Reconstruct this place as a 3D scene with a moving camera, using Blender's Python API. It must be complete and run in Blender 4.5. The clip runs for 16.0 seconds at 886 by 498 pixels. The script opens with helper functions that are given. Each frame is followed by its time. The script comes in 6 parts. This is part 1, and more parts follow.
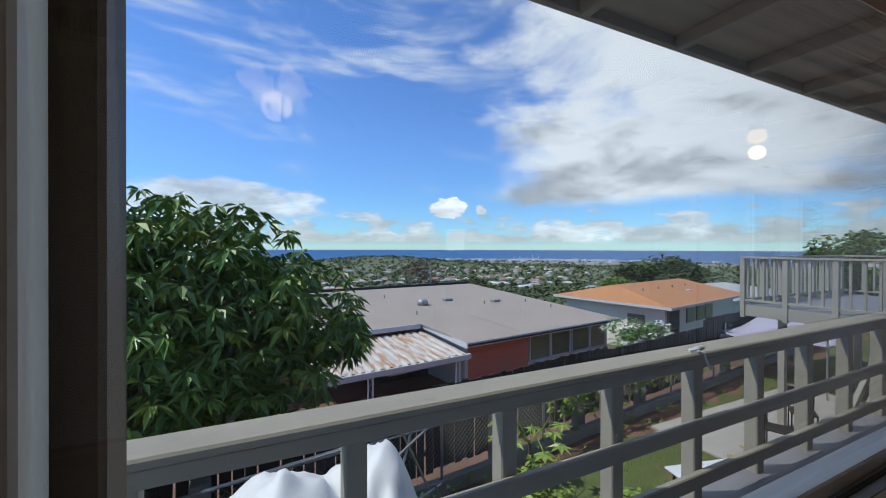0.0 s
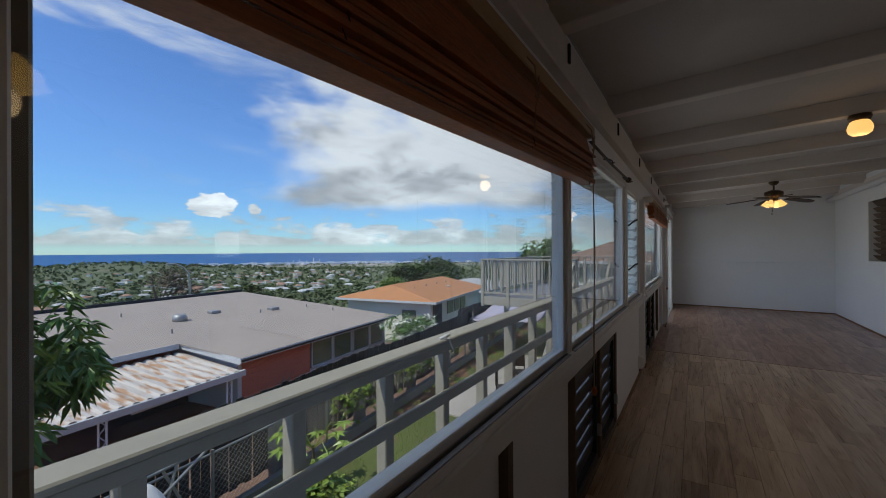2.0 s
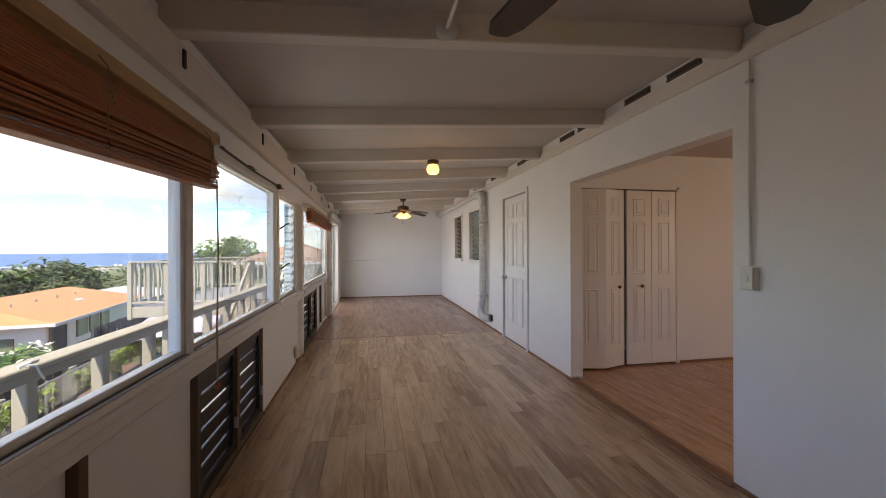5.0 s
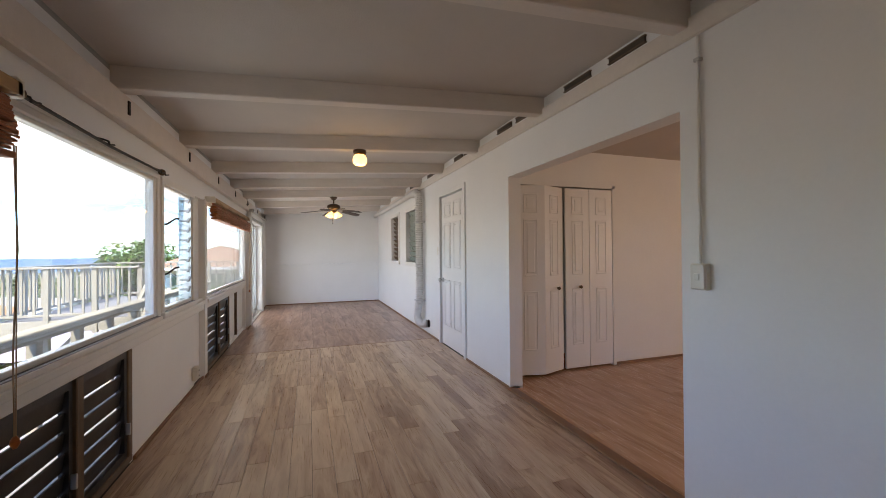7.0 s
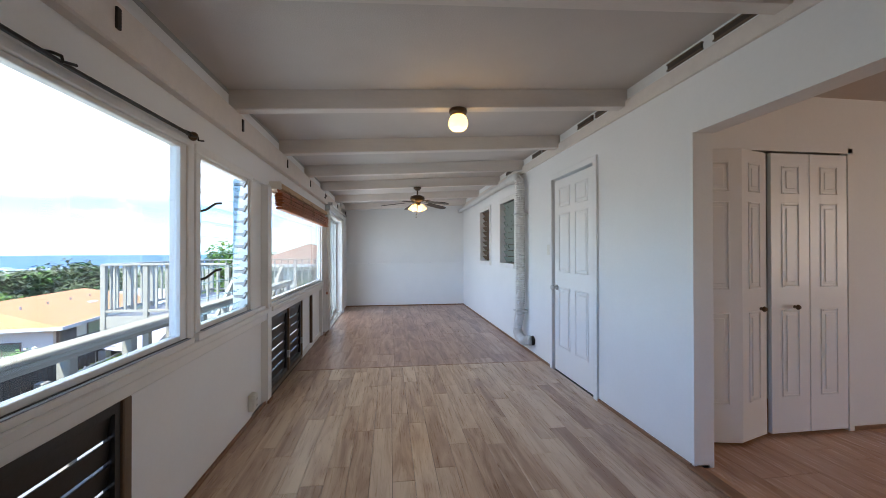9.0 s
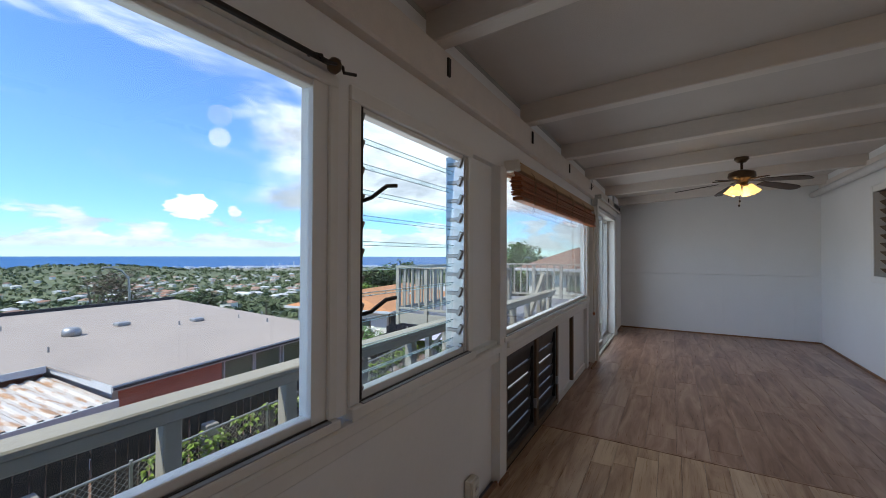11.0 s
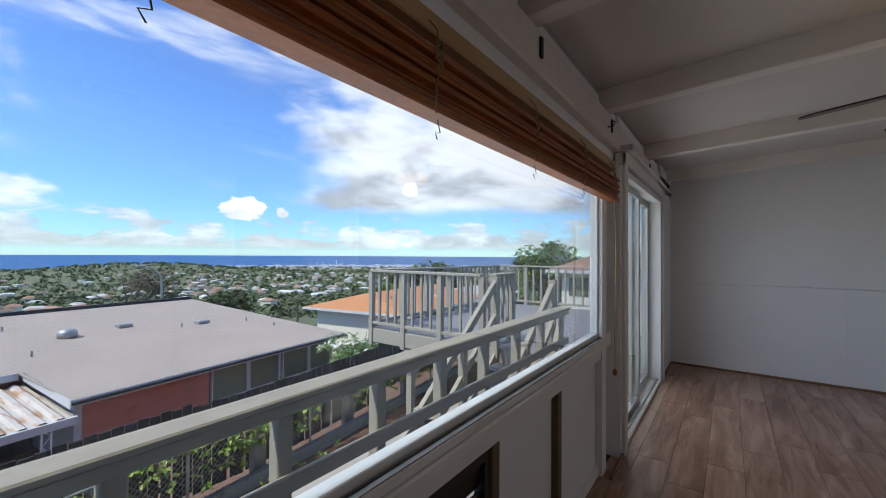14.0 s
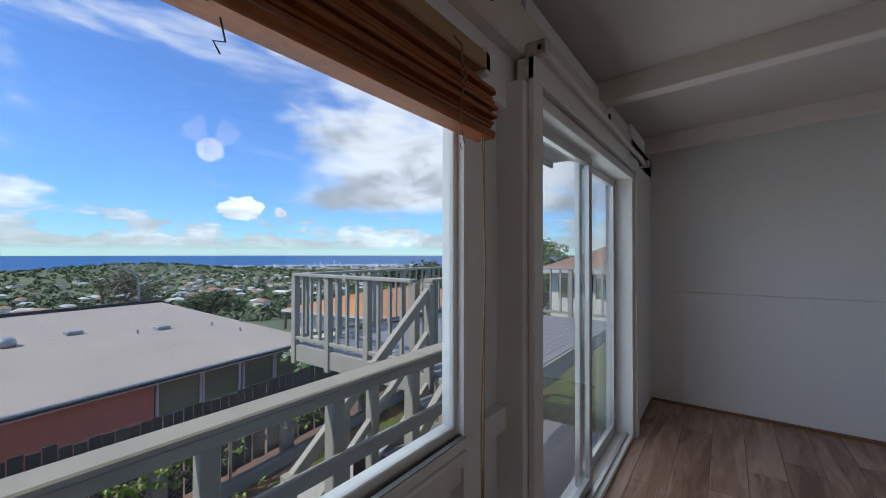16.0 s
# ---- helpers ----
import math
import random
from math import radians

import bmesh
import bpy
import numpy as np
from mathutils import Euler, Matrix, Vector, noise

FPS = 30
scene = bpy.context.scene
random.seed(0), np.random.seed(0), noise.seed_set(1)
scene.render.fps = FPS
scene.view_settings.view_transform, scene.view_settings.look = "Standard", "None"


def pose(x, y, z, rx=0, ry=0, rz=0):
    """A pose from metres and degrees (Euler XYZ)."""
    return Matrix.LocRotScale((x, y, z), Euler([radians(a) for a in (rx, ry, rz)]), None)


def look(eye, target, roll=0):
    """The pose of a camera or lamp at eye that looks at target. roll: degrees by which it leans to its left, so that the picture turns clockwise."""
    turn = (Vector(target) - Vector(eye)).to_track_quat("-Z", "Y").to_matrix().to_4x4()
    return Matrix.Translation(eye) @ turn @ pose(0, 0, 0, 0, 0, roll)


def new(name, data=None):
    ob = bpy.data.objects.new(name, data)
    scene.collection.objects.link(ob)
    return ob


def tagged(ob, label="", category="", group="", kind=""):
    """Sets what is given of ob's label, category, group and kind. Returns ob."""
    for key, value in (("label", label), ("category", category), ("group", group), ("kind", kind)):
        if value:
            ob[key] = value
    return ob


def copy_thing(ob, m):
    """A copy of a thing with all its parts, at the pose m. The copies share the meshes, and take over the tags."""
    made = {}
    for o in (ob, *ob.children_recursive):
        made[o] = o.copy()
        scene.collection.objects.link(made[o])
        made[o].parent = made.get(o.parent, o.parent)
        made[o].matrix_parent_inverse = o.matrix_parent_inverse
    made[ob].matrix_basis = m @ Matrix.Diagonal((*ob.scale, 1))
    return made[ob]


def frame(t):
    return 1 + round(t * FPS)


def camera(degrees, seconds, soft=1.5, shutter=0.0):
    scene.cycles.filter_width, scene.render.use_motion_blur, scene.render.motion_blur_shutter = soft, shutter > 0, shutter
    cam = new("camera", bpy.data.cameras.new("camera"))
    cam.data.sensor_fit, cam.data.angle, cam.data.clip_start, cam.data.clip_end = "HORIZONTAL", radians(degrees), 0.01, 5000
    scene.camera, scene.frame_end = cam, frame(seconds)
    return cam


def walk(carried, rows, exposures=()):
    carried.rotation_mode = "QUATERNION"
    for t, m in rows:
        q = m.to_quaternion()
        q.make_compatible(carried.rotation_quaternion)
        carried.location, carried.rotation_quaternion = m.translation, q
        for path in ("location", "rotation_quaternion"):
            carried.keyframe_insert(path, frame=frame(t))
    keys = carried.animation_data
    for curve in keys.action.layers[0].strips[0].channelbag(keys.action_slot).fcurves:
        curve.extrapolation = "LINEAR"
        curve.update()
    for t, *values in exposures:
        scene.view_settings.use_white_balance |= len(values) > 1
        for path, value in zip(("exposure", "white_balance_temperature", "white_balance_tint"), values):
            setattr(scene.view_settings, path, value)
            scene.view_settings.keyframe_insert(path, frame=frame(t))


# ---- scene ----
cam = camera(97.1, 16.0, soft=0.9)
PATH = [
    (0, (0.772, 2.511, 1.23), (1.647, 4.31, 1.223), 0.1),
    (0.5, (0.735, 2.522, 1.252), (1.689, 4.28, 1.245), 0.3),
    (1, (0.656, 2.502, 1.276), (1.866, 4.095, 1.267), 0.4),
    (1.5, (0.589, 2.389, 1.304), (2.075, 3.728, 1.303), 0.1),
    (2, (0.573, 2.303, 1.306), (2.253, 3.387, 1.31), -0.3),
    (2.5, (0.53, 2.242, 1.304), (2.345, 3.083, 1.312), -0.4),
    (3, (0.501, 2.163, 1.317), (2.414, 2.747, 1.315), -0.2),
    (3.5, (0.487, 2.095, 1.312), (2.464, 2.399, 1.313), -0.3),
    (4, (0.463, 2.058, 1.305), (2.463, 2.082, 1.308), -0.2),
    (4.5, (0.427, 2.023, 1.305), (2.417, 1.823, 1.307), -0.3),
    (5, (0.393, 1.963, 1.31), (2.359, 1.598, 1.309), -0.2),
    (5.2, (0.395, 1.95, 1.31), (2.349, 1.523, 1.305), -0.2),
    (7.3, (0.899, 1.742, 1.275), (2.788, 1.084, 1.287), -0.4),
    (7.5, (1.008, 1.73, 1.284), (2.896, 1.07, 1.292), -0.3),
    (8, (1.307, 1.687, 1.281), (3.194, 1.026, 1.293), -0.4),
    (8.5, (1.596, 1.699, 1.271), (3.504, 1.098, 1.285), -0.2),
    (9, (1.926, 1.764, 1.276), (3.908, 1.493, 1.288), -0.1),
    (9.5, (2.231, 1.786, 1.288), (4.231, 1.823, 1.305), -0.1),
    (10, (2.575, 1.808, 1.319), (4.531, 2.225, 1.335), 0.3),
    (10.2, (2.711, 1.83, 1.321), (4.624, 2.414, 1.34), 0.3),
    (12.3, (4.282, 1.996, 1.325), (5.891, 3.183, 1.35), 0.3),
    (12.5, (4.451, 2.002, 1.329), (6.06, 3.189, 1.351), 0.4),
    (13, (4.836, 2.05, 1.335), (6.445, 3.237, 1.356), 0.4),
    (13.5, (5.204, 2.126, 1.344), (6.814, 3.312, 1.366), 0.4),
    (14, (5.586, 2.163, 1.328), (7.201, 3.343, 1.355), 0.4),
    (14.5, (5.953, 2.189, 1.322), (7.57, 3.366, 1.346), 0.4),
    (15, (6.315, 2.243, 1.344), (7.935, 3.416, 1.364), 0.2),
    (15.5, (6.722, 2.213, 1.345), (8.342, 3.386, 1.367), 0.1),
    (16, (7.141, 2.186, 1.34), (8.76, 3.36, 1.362), 0.1),
]
EXPOSURES = [
    (0, 0.05, 6450, 10), (2, -0.05, 6600, 10), (3, 0.0, 6900, 12), (3.5, 0.3, 7100, 14), (4, 0.85, 7800, 17), (4.5, 1.15, 8100, 18), (5, 1.5, 8000, 17),
    (7.5, 1.85, 7200, 13), (8.5, 1.85, 6500, 9), (9, 1.85, 6200, 8), (10, 1.15, 6200, 8), (10.5, 0.9, 6300, 9), (12.3, 0.4, 6900, 13), (13.4, 0.55, 6700, 12), (14.5, 0.3, 6450, 12), (16, 0.2, 6350, 12),
]
walk(cam, [(t, look(eye, target, roll)) for t, eye, target, roll in PATH], EXPOSURES)

# ---- world, sun ----
SUN_WAY = Vector((-0.58, 0.24, 0.78)).normalized()
world = bpy.data.worlds.new("sky")
scene.world = world
world.use_nodes = True
wn, wl = world.node_tree.nodes, world.node_tree.links
wn.clear()


def wmath(op, a, b=None, clamp=False):
    n = wn.new("ShaderNodeMath")
    n.operation, n.use_clamp = op, clamp
    for k, v in enumerate((a, b)):
        if v is None:
            continue
        if isinstance(v, (int, float)):
            n.inputs[k].default_value = v
        else:
            wl.new(v, n.inputs[k])
    return n.outputs[0]


sky = wn.new("ShaderNodeTexSky")
sky.sky_type, sky.sun_disc = "NISHITA", False
sky.sun_elevation = math.asin(SUN_WAY.z)
sky.sun_rotation = math.atan2(SUN_WAY.x, SUN_WAY.y)
sky.air_density, sky.dust_density, sky.ozone_density, sky.altitude = 1.0, 0.0, 3.0, 100
coord = wn.new("ShaderNodeTexCoord")
split = wn.new("ShaderNodeSeparateXYZ")
wl.new(coord.outputs["Generated"], split.inputs[0])
dx, dy, dz = split.outputs
up = wmath("MAXIMUM", dz, 0.0)
den = wmath("ADD", up, 0.10)
px, py = wmath("DIVIDE", dx, den), wmath("DIVIDE", dy, den)
flat = wn.new("ShaderNodeCombineXYZ")
wl.new(px, flat.inputs[0]), wl.new(py, flat.inputs[1])


def cloud_noise(vec, scale, detail, rough, offset, stretch=(1, 1, 1)):
    m = wn.new("ShaderNodeMapping")
    m.inputs["Location"].default_value = offset
    m.inputs["Scale"].default_value = stretch
    wl.new(vec, m.inputs[0])
    n = wn.new("ShaderNodeTexNoise")
    n.inputs["Scale"].default_value, n.inputs["Detail"].default_value, n.inputs["Roughness"].default_value = scale, detail, rough
    n.inputs["Distortion"].default_value = 0.3
    wl.new(m.outputs[0], n.inputs[0])
    return n.outputs[0]


def ramp(v, lo, hi):
    n = wn.new("ShaderNodeMapRange")
    n.interpolation_type = "SMOOTHSTEP"
    n.inputs[1].default_value, n.inputs[2].default_value = lo, hi
    wl.new(v, n.inputs[0])
    return n.outputs[0]


# broad bank of cloud towards +x with a flat grey base, thin streaks high up
view_v = wn.new("ShaderNodeCombineXYZ")
az = wmath("ARCTAN2", dx, dy)
wl.new(az, view_v.inputs[0]), wl.new(wmath("MULTIPLY", dz, 2.4), view_v.inputs[1])
lumps = cloud_noise(view_v.outputs[0], 3.0, 9, 0.6, (3.1, 1.7, 0))
side_u = wmath("DIVIDE", wmath("SUBTRACT", az, 1.02), 0.54)
bank_b = wmath("MAXIMUM", wmath("SUBTRACT", 1.0, wmath("MULTIPLY", side_u, side_u)), 0.0)
base_h = wmath("ADD", dz, wmath("MULTIPLY", wmath("SUBTRACT", lumps, 0.5), 0.06))
bank_f = ramp(wmath("ADD", wmath("MULTIPLY", lumps, 0.95), wmath("MULTIPLY", bank_b, 0.40)), 0.54, 0.82)
bank_f = wmath("MULTIPLY", bank_f, ramp(base_h, 0.085, 0.125))
tilt_v = wn.new("ShaderNodeCombineXYZ")
wl.new(wmath("ADD", az, wmath("MULTIPLY", dz, 0.9)), tilt_v.inputs[0]), wl.new(wmath("MULTIPLY", dz, 4.5), tilt_v.inputs[1])
wisps = cloud_noise(tilt_v.outputs[0], 2.3, 9, 0.62, (1.3, 0.6, 0))
wisp_f = ramp(wmath("ADD", wisps, wmath("MULTIPLY", ramp(dz, 0.26, 0.50), 0.13)), 0.55, 0.82)
wisp_f = wmath("MULTIPLY", wmath("MULTIPLY", wisp_f, ramp(dz, 0.12, 0.2)), wmath("SUBTRACT", 0.75, wmath("MULTIPLY", ramp(az, 0.35, 0.75), 0.6)))
# low cumulus over the sea
low_v = wn.new("ShaderNodeCombineXYZ")
wl.new(wmath("MULTIPLY", az, 11.0), low_v.inputs[0]), wl.new(wmath("MULTIPLY", dz, 30.0), low_v.inputs[1])
low = cloud_noise(low_v.outputs[0], 1.0, 8, 0.55, (0.4, 2.2, 0))
low_f = ramp(wmath("SUBTRACT", low, wmath("MULTIPLY", dz, 3.4)), 0.24, 0.38)
low_f = wmath("MULTIPLY", wmath("MULTIPLY", low_f, ramp(dz, 0.004, 0.02)), 0.85)


def puff(at, height, wide, tall, scale, lo, hi):
    """One clear cumulus at an azimuth and a height."""
    n = cloud_noise(view_v.outputs[0], scale, 7, 0.6, (0, 0, 0))
    du = wmath("DIVIDE", wmath("SUBTRACT", az, at), wide)
    dv = wmath("DIVIDE", wmath("SUBTRACT", dz, height), tall)
    rad = wmath("ADD", wmath("MULTIPLY", du, du), wmath("MULTIPLY", dv, dv))
    return ramp(wmath("SUBTRACT", wmath("MULTIPLY", n, 1.6), rad), lo, hi)


puff_f = wmath("MAXIMUM", puff(0.468, 0.100, 0.064, 0.034, 30.0, 0.10, 0.30), puff(0.55, 0.095, 0.020, 0.018, 40.0, 0.2, 0.5))
puff_f = wmath("MAXIMUM", puff_f, wmath("MULTIPLY", puff(-0.06, 0.10, 0.26, 0.065, 11.0, 0.05, 0.5), 0.85))
near_f = wmath("MAXIMUM", low_f, puff_f)
cover = wmath("MAXIMUM", wmath("MAXIMUM", bank_f, wisp_f), near_f)
grey = cloud_noise(view_v.outputs[0], 5.0, 7, 0.55, (7.3, 0.2, 0))
lit = ramp(wmath("ADD", grey, wmath("MULTIPLY", wmath("SUBTRACT", dz, 0.2), 0.9)), 0.30, 0.60)
billow = ramp(cloud_noise(view_v.outputs[0], 24.0, 6, 0.6, (2.2, 5.1, 0)), 0.36, 0.66)
shade = wmath("ADD", wmath("ADD", wmath("MULTIPLY", lit, 3.2), 2.8), wmath("MULTIPLY", near_f, wmath("ADD", wmath("MULTIPLY", billow, 1.3), 0.8)))
white = wn.new("ShaderNodeCombineColor")
wl.new(shade, white.inputs[0]), wl.new(wmath("MULTIPLY", shade, 1.04), white.inputs[1]), wl.new(wmath("MULTIPLY", shade, 1.12), white.inputs[2])
tint = wn.new("ShaderNodeMix")
tint.data_type, tint.blend_type = "RGBA", "MULTIPLY"
tint.inputs[0].default_value = 1.0
hue = wn.new("ShaderNodeMix")
hue.data_type = "RGBA"
hue.inputs[6].default_value, hue.inputs[7].default_value = (0.46, 0.72, 1.06, 1), (0.66, 0.88, 1.26, 1)
wl.new(ramp(dz, 0.0, 0.3), hue.inputs[0]), wl.new(hue.outputs[2], tint.inputs[7])
wl.new(sky.outputs[0], tint.inputs[6])
mix = wn.new("ShaderNodeMix")
mix.data_type = "RGBA"
wl.new(wmath("MULTIPLY", cover, 0.9), mix.inputs[0]), wl.new(tint.outputs[2], mix.inputs[6]), wl.new(white.outputs[0], mix.inputs[7])
bg = wn.new("ShaderNodeBackground")
bg.inputs[1].default_value = 0.15
wl.new(mix.outputs[2], bg.inputs[0])
wo = wn.new("ShaderNodeOutputWorld")
wl.new(bg.outputs[0], wo.inputs[0])

sun = new("sun", bpy.data.lights.new("sun", "SUN"))
sun.data.energy, sun.data.angle, sun.data.color = 3.3, radians(0.6), (1.0, 0.95, 0.87)
sun.matrix_world = look(tuple(SUN_WAY * 60), (0, 0, 0))



def sky_lamp(place, target, w, h, watts, colour=(0.90, 0.95, 1.0)):
    """An area lamp in a window's opening, added to the sky's light."""
    li = new("window_light", bpy.data.lights.new("window_light", "AREA"))
    li.data.shape, li.data.size, li.data.size_y, li.data.energy, li.data.color = "RECTANGLE", w, h, watts, colour
    li.matrix_world = look(place, target)


for a_, b_, w_ in ((0.68, 2.33, 0.6), (2.46, 4.05, 1.3), (4.25, 5.0, 1.2), (5.52, 8.05, 7.5)):
    sky_lamp(((a_ + b_) / 2, 2.885, 1.33), ((a_ + b_) / 2, 0.0, 1.1), b_ - a_, 0.95, w_)
sky_lamp((9.38, 2.93, 1.0), (9.38, 0, 0.9), 1.6, 1.75, 9)
sky_lamp((6.44, -7.4, 1.46), (3.5, -6.2, 0.4), 1.5, 0.7, 3.5)
# added warm fill at an unseen living room opening, coloured like floor bounce
sky_lamp((0.0, -6.05, 1.45), (0.5, 0, 1.1), 2.3, 1.05, 19, (1.0, 0.76, 0.54))

# ---- materials ----
def material(name, colour, rough=0.6, metal=0.0, vary=0.12, scale=6.0, fine=60.0, bump=0.15, stretch=(1, 1, 1), dark=None, spot=0.0, rnd=0.0, spec=0.5):
    """A surface with broad blotches, fine grain, relief, and stains of the colour dark."""
    m = bpy.data.materials.new(name)
    m.use_nodes = True
    nt = m.node_tree
    n, l = nt.nodes, nt.links
    b = n["Principled BSDF"]
    b.inputs["Roughness"].default_value, b.inputs["Metallic"].default_value = rough, metal
    b.inputs["Specular IOR Level"].default_value = spec
    tc, mp = n.new("ShaderNodeTexCoord"), n.new("ShaderNodeMapping")
    mp.inputs["Scale"].default_value = stretch
    l.new(tc.outputs["Object"], mp.inputs[0])
    info = n.new("ShaderNodeObjectInfo")
    shift = n.new("ShaderNodeMath")
    shift.operation = "MULTIPLY"
    shift.inputs[1].default_value = 37.0
    l.new(info.outputs["Random"], shift.inputs[0])
    l.new(shift.outputs[0], mp.inputs["Location"]) if rnd else None
    big, small = n.new("ShaderNodeTexNoise"), n.new("ShaderNodeTexNoise")
    for t, s in ((big, scale), (small, fine)):
        t.inputs["Scale"].default_value, t.inputs["Detail"].default_value, t.inputs["Roughness"].default_value = s, 5, 0.6
        l.new(mp.outputs[0], t.inputs[0])
    add = n.new("ShaderNodeMath")
    add.operation = "MULTIPLY_ADD"
    add.inputs[1].default_value = 0.45
    l.new(small.outputs[0], add.inputs[0]), l.new(big.outputs[0], add.inputs[2])
    mr = n.new("ShaderNodeMapRange")
    mr.inputs[1].default_value, mr.inputs[2].default_value = 0.45, 1.0
    mr.inputs[3].default_value, mr.inputs[4].default_value = 1 - vary, 1 + vary
    l.new(add.outputs[0], mr.inputs[0])
    last = mr.outputs[0]
    if rnd:
        rr = n.new("ShaderNodeMapRange")
        rr.inputs[3].default_value, rr.inputs[4].default_value = 1 - rnd, 1 + rnd
        l.new(info.outputs["Random"], rr.inputs[0])
        mu = n.new("ShaderNodeMath")
        mu.operation = "MULTIPLY"
        l.new(last, mu.inputs[0]), l.new(rr.outputs[0], mu.inputs[1])
        last = mu.outputs[0]
    vm = n.new("ShaderNodeVectorMath")
    vm.operation = "SCALE"
    vm.inputs[0].default_value = colour
    l.new(last, vm.inputs["Scale"])
    out = vm.outputs[0]
    if dark:
        st = n.new("ShaderNodeMapRange")
        st.interpolation_type = "SMOOTHSTEP"
        st.inputs[1].default_value, st.inputs[2].default_value = 0.62 - spot, 0.78 - spot
        tx = n.new("ShaderNodeTexNoise")
        tx.inputs["Scale"].default_value, tx.inputs["Detail"].default_value = scale * 1.7, 8
        l.new(mp.outputs[0], tx.inputs[0]), l.new(tx.outputs[0], st.inputs[0])
        mx = n.new("ShaderNodeMix")
        mx.data_type = "RGBA"
        mx.inputs[7].default_value = (*dark, 1)
        l.new(st.outputs[0], mx.inputs[0]), l.new(out, mx.inputs[6])
        out = mx.outputs[2]
    l.new(out, b.inputs["Base Color"])
    rg = n.new("ShaderNodeMapRange")
    rg.inputs[3].default_value, rg.inputs[4].default_value = max(rough - 0.1, 0.03), min(rough + 0.1, 1)
    l.new(big.outputs[0], rg.inputs[0]), l.new(rg.outputs[0], b.inputs["Roughness"])
    if bump:
        bp = n.new("ShaderNodeBump")
        bp.inputs["Strength"].default_value, bp.inputs["Distance"].default_value = bump, 0.01
        l.new(add.outputs[0], bp.inputs["Height"]), l.new(bp.outputs[0], b.inputs["Normal"])
    return m


def glass_material(name, tint=(0.95, 0.98, 0.97), most=0.9):
    m = bpy.data.materials.new(name)
    m.use_nodes = True
    n, l = m.node_tree.nodes, m.node_tree.links
    n.clear()
    tr, gl, lw, pw, mr, mx, out = (n.new("ShaderNode" + k) for k in ("BsdfTransparent", "BsdfGlossy", "LayerWeight", "Math", "MapRange", "MixShader", "OutputMaterial"))
    tr.inputs[0].default_value = (*tint, 1)
    gl.inputs["Roughness"].default_value = 0.01
    lw.inputs[0].default_value, pw.operation, pw.inputs[1].default_value = 0.5, "POWER", 4.0
    mr.inputs[3].default_value, mr.inputs[4].default_value = 0.045, most
    l.new(lw.outputs["Facing"], pw.inputs[0]), l.new(pw.outputs[0], mr.inputs[0]), l.new(mr.outputs[0], mx.inputs[0])
    l.new(tr.outputs[0], mx.inputs[1]), l.new(gl.outputs[0], mx.inputs[2]), l.new(mx.outputs[0], out.inputs[0])
    return m


def glow_material(name, colour, strength):
    m = bpy.data.materials.new(name)
    m.use_nodes = True
    b = m.node_tree.nodes["Principled BSDF"]
    b.inputs["Base Color"].default_value = (0.8, 0.72, 0.55, 1)
    b.inputs["Emission Color"].default_value, b.inputs["Emission Strength"].default_value = (*colour, 1), strength
    b.inputs["Roughness"].default_value = 0.25
    return m


WALL = material("white_wall_paint", (0.78, 0.78, 0.77), 0.55, vary=0.035, scale=1.5, fine=45, bump=0.08)
TRIM = material("white_trim_paint", (0.76, 0.75, 0.72), 0.42, vary=0.05, scale=4, fine=40, bump=0.1, dark=(0.5, 0.46, 0.4), spot=-0.1)
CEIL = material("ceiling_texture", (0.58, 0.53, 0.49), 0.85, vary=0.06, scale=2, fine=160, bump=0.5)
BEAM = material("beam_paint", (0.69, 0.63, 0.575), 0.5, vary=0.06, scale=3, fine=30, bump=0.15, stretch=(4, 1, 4))


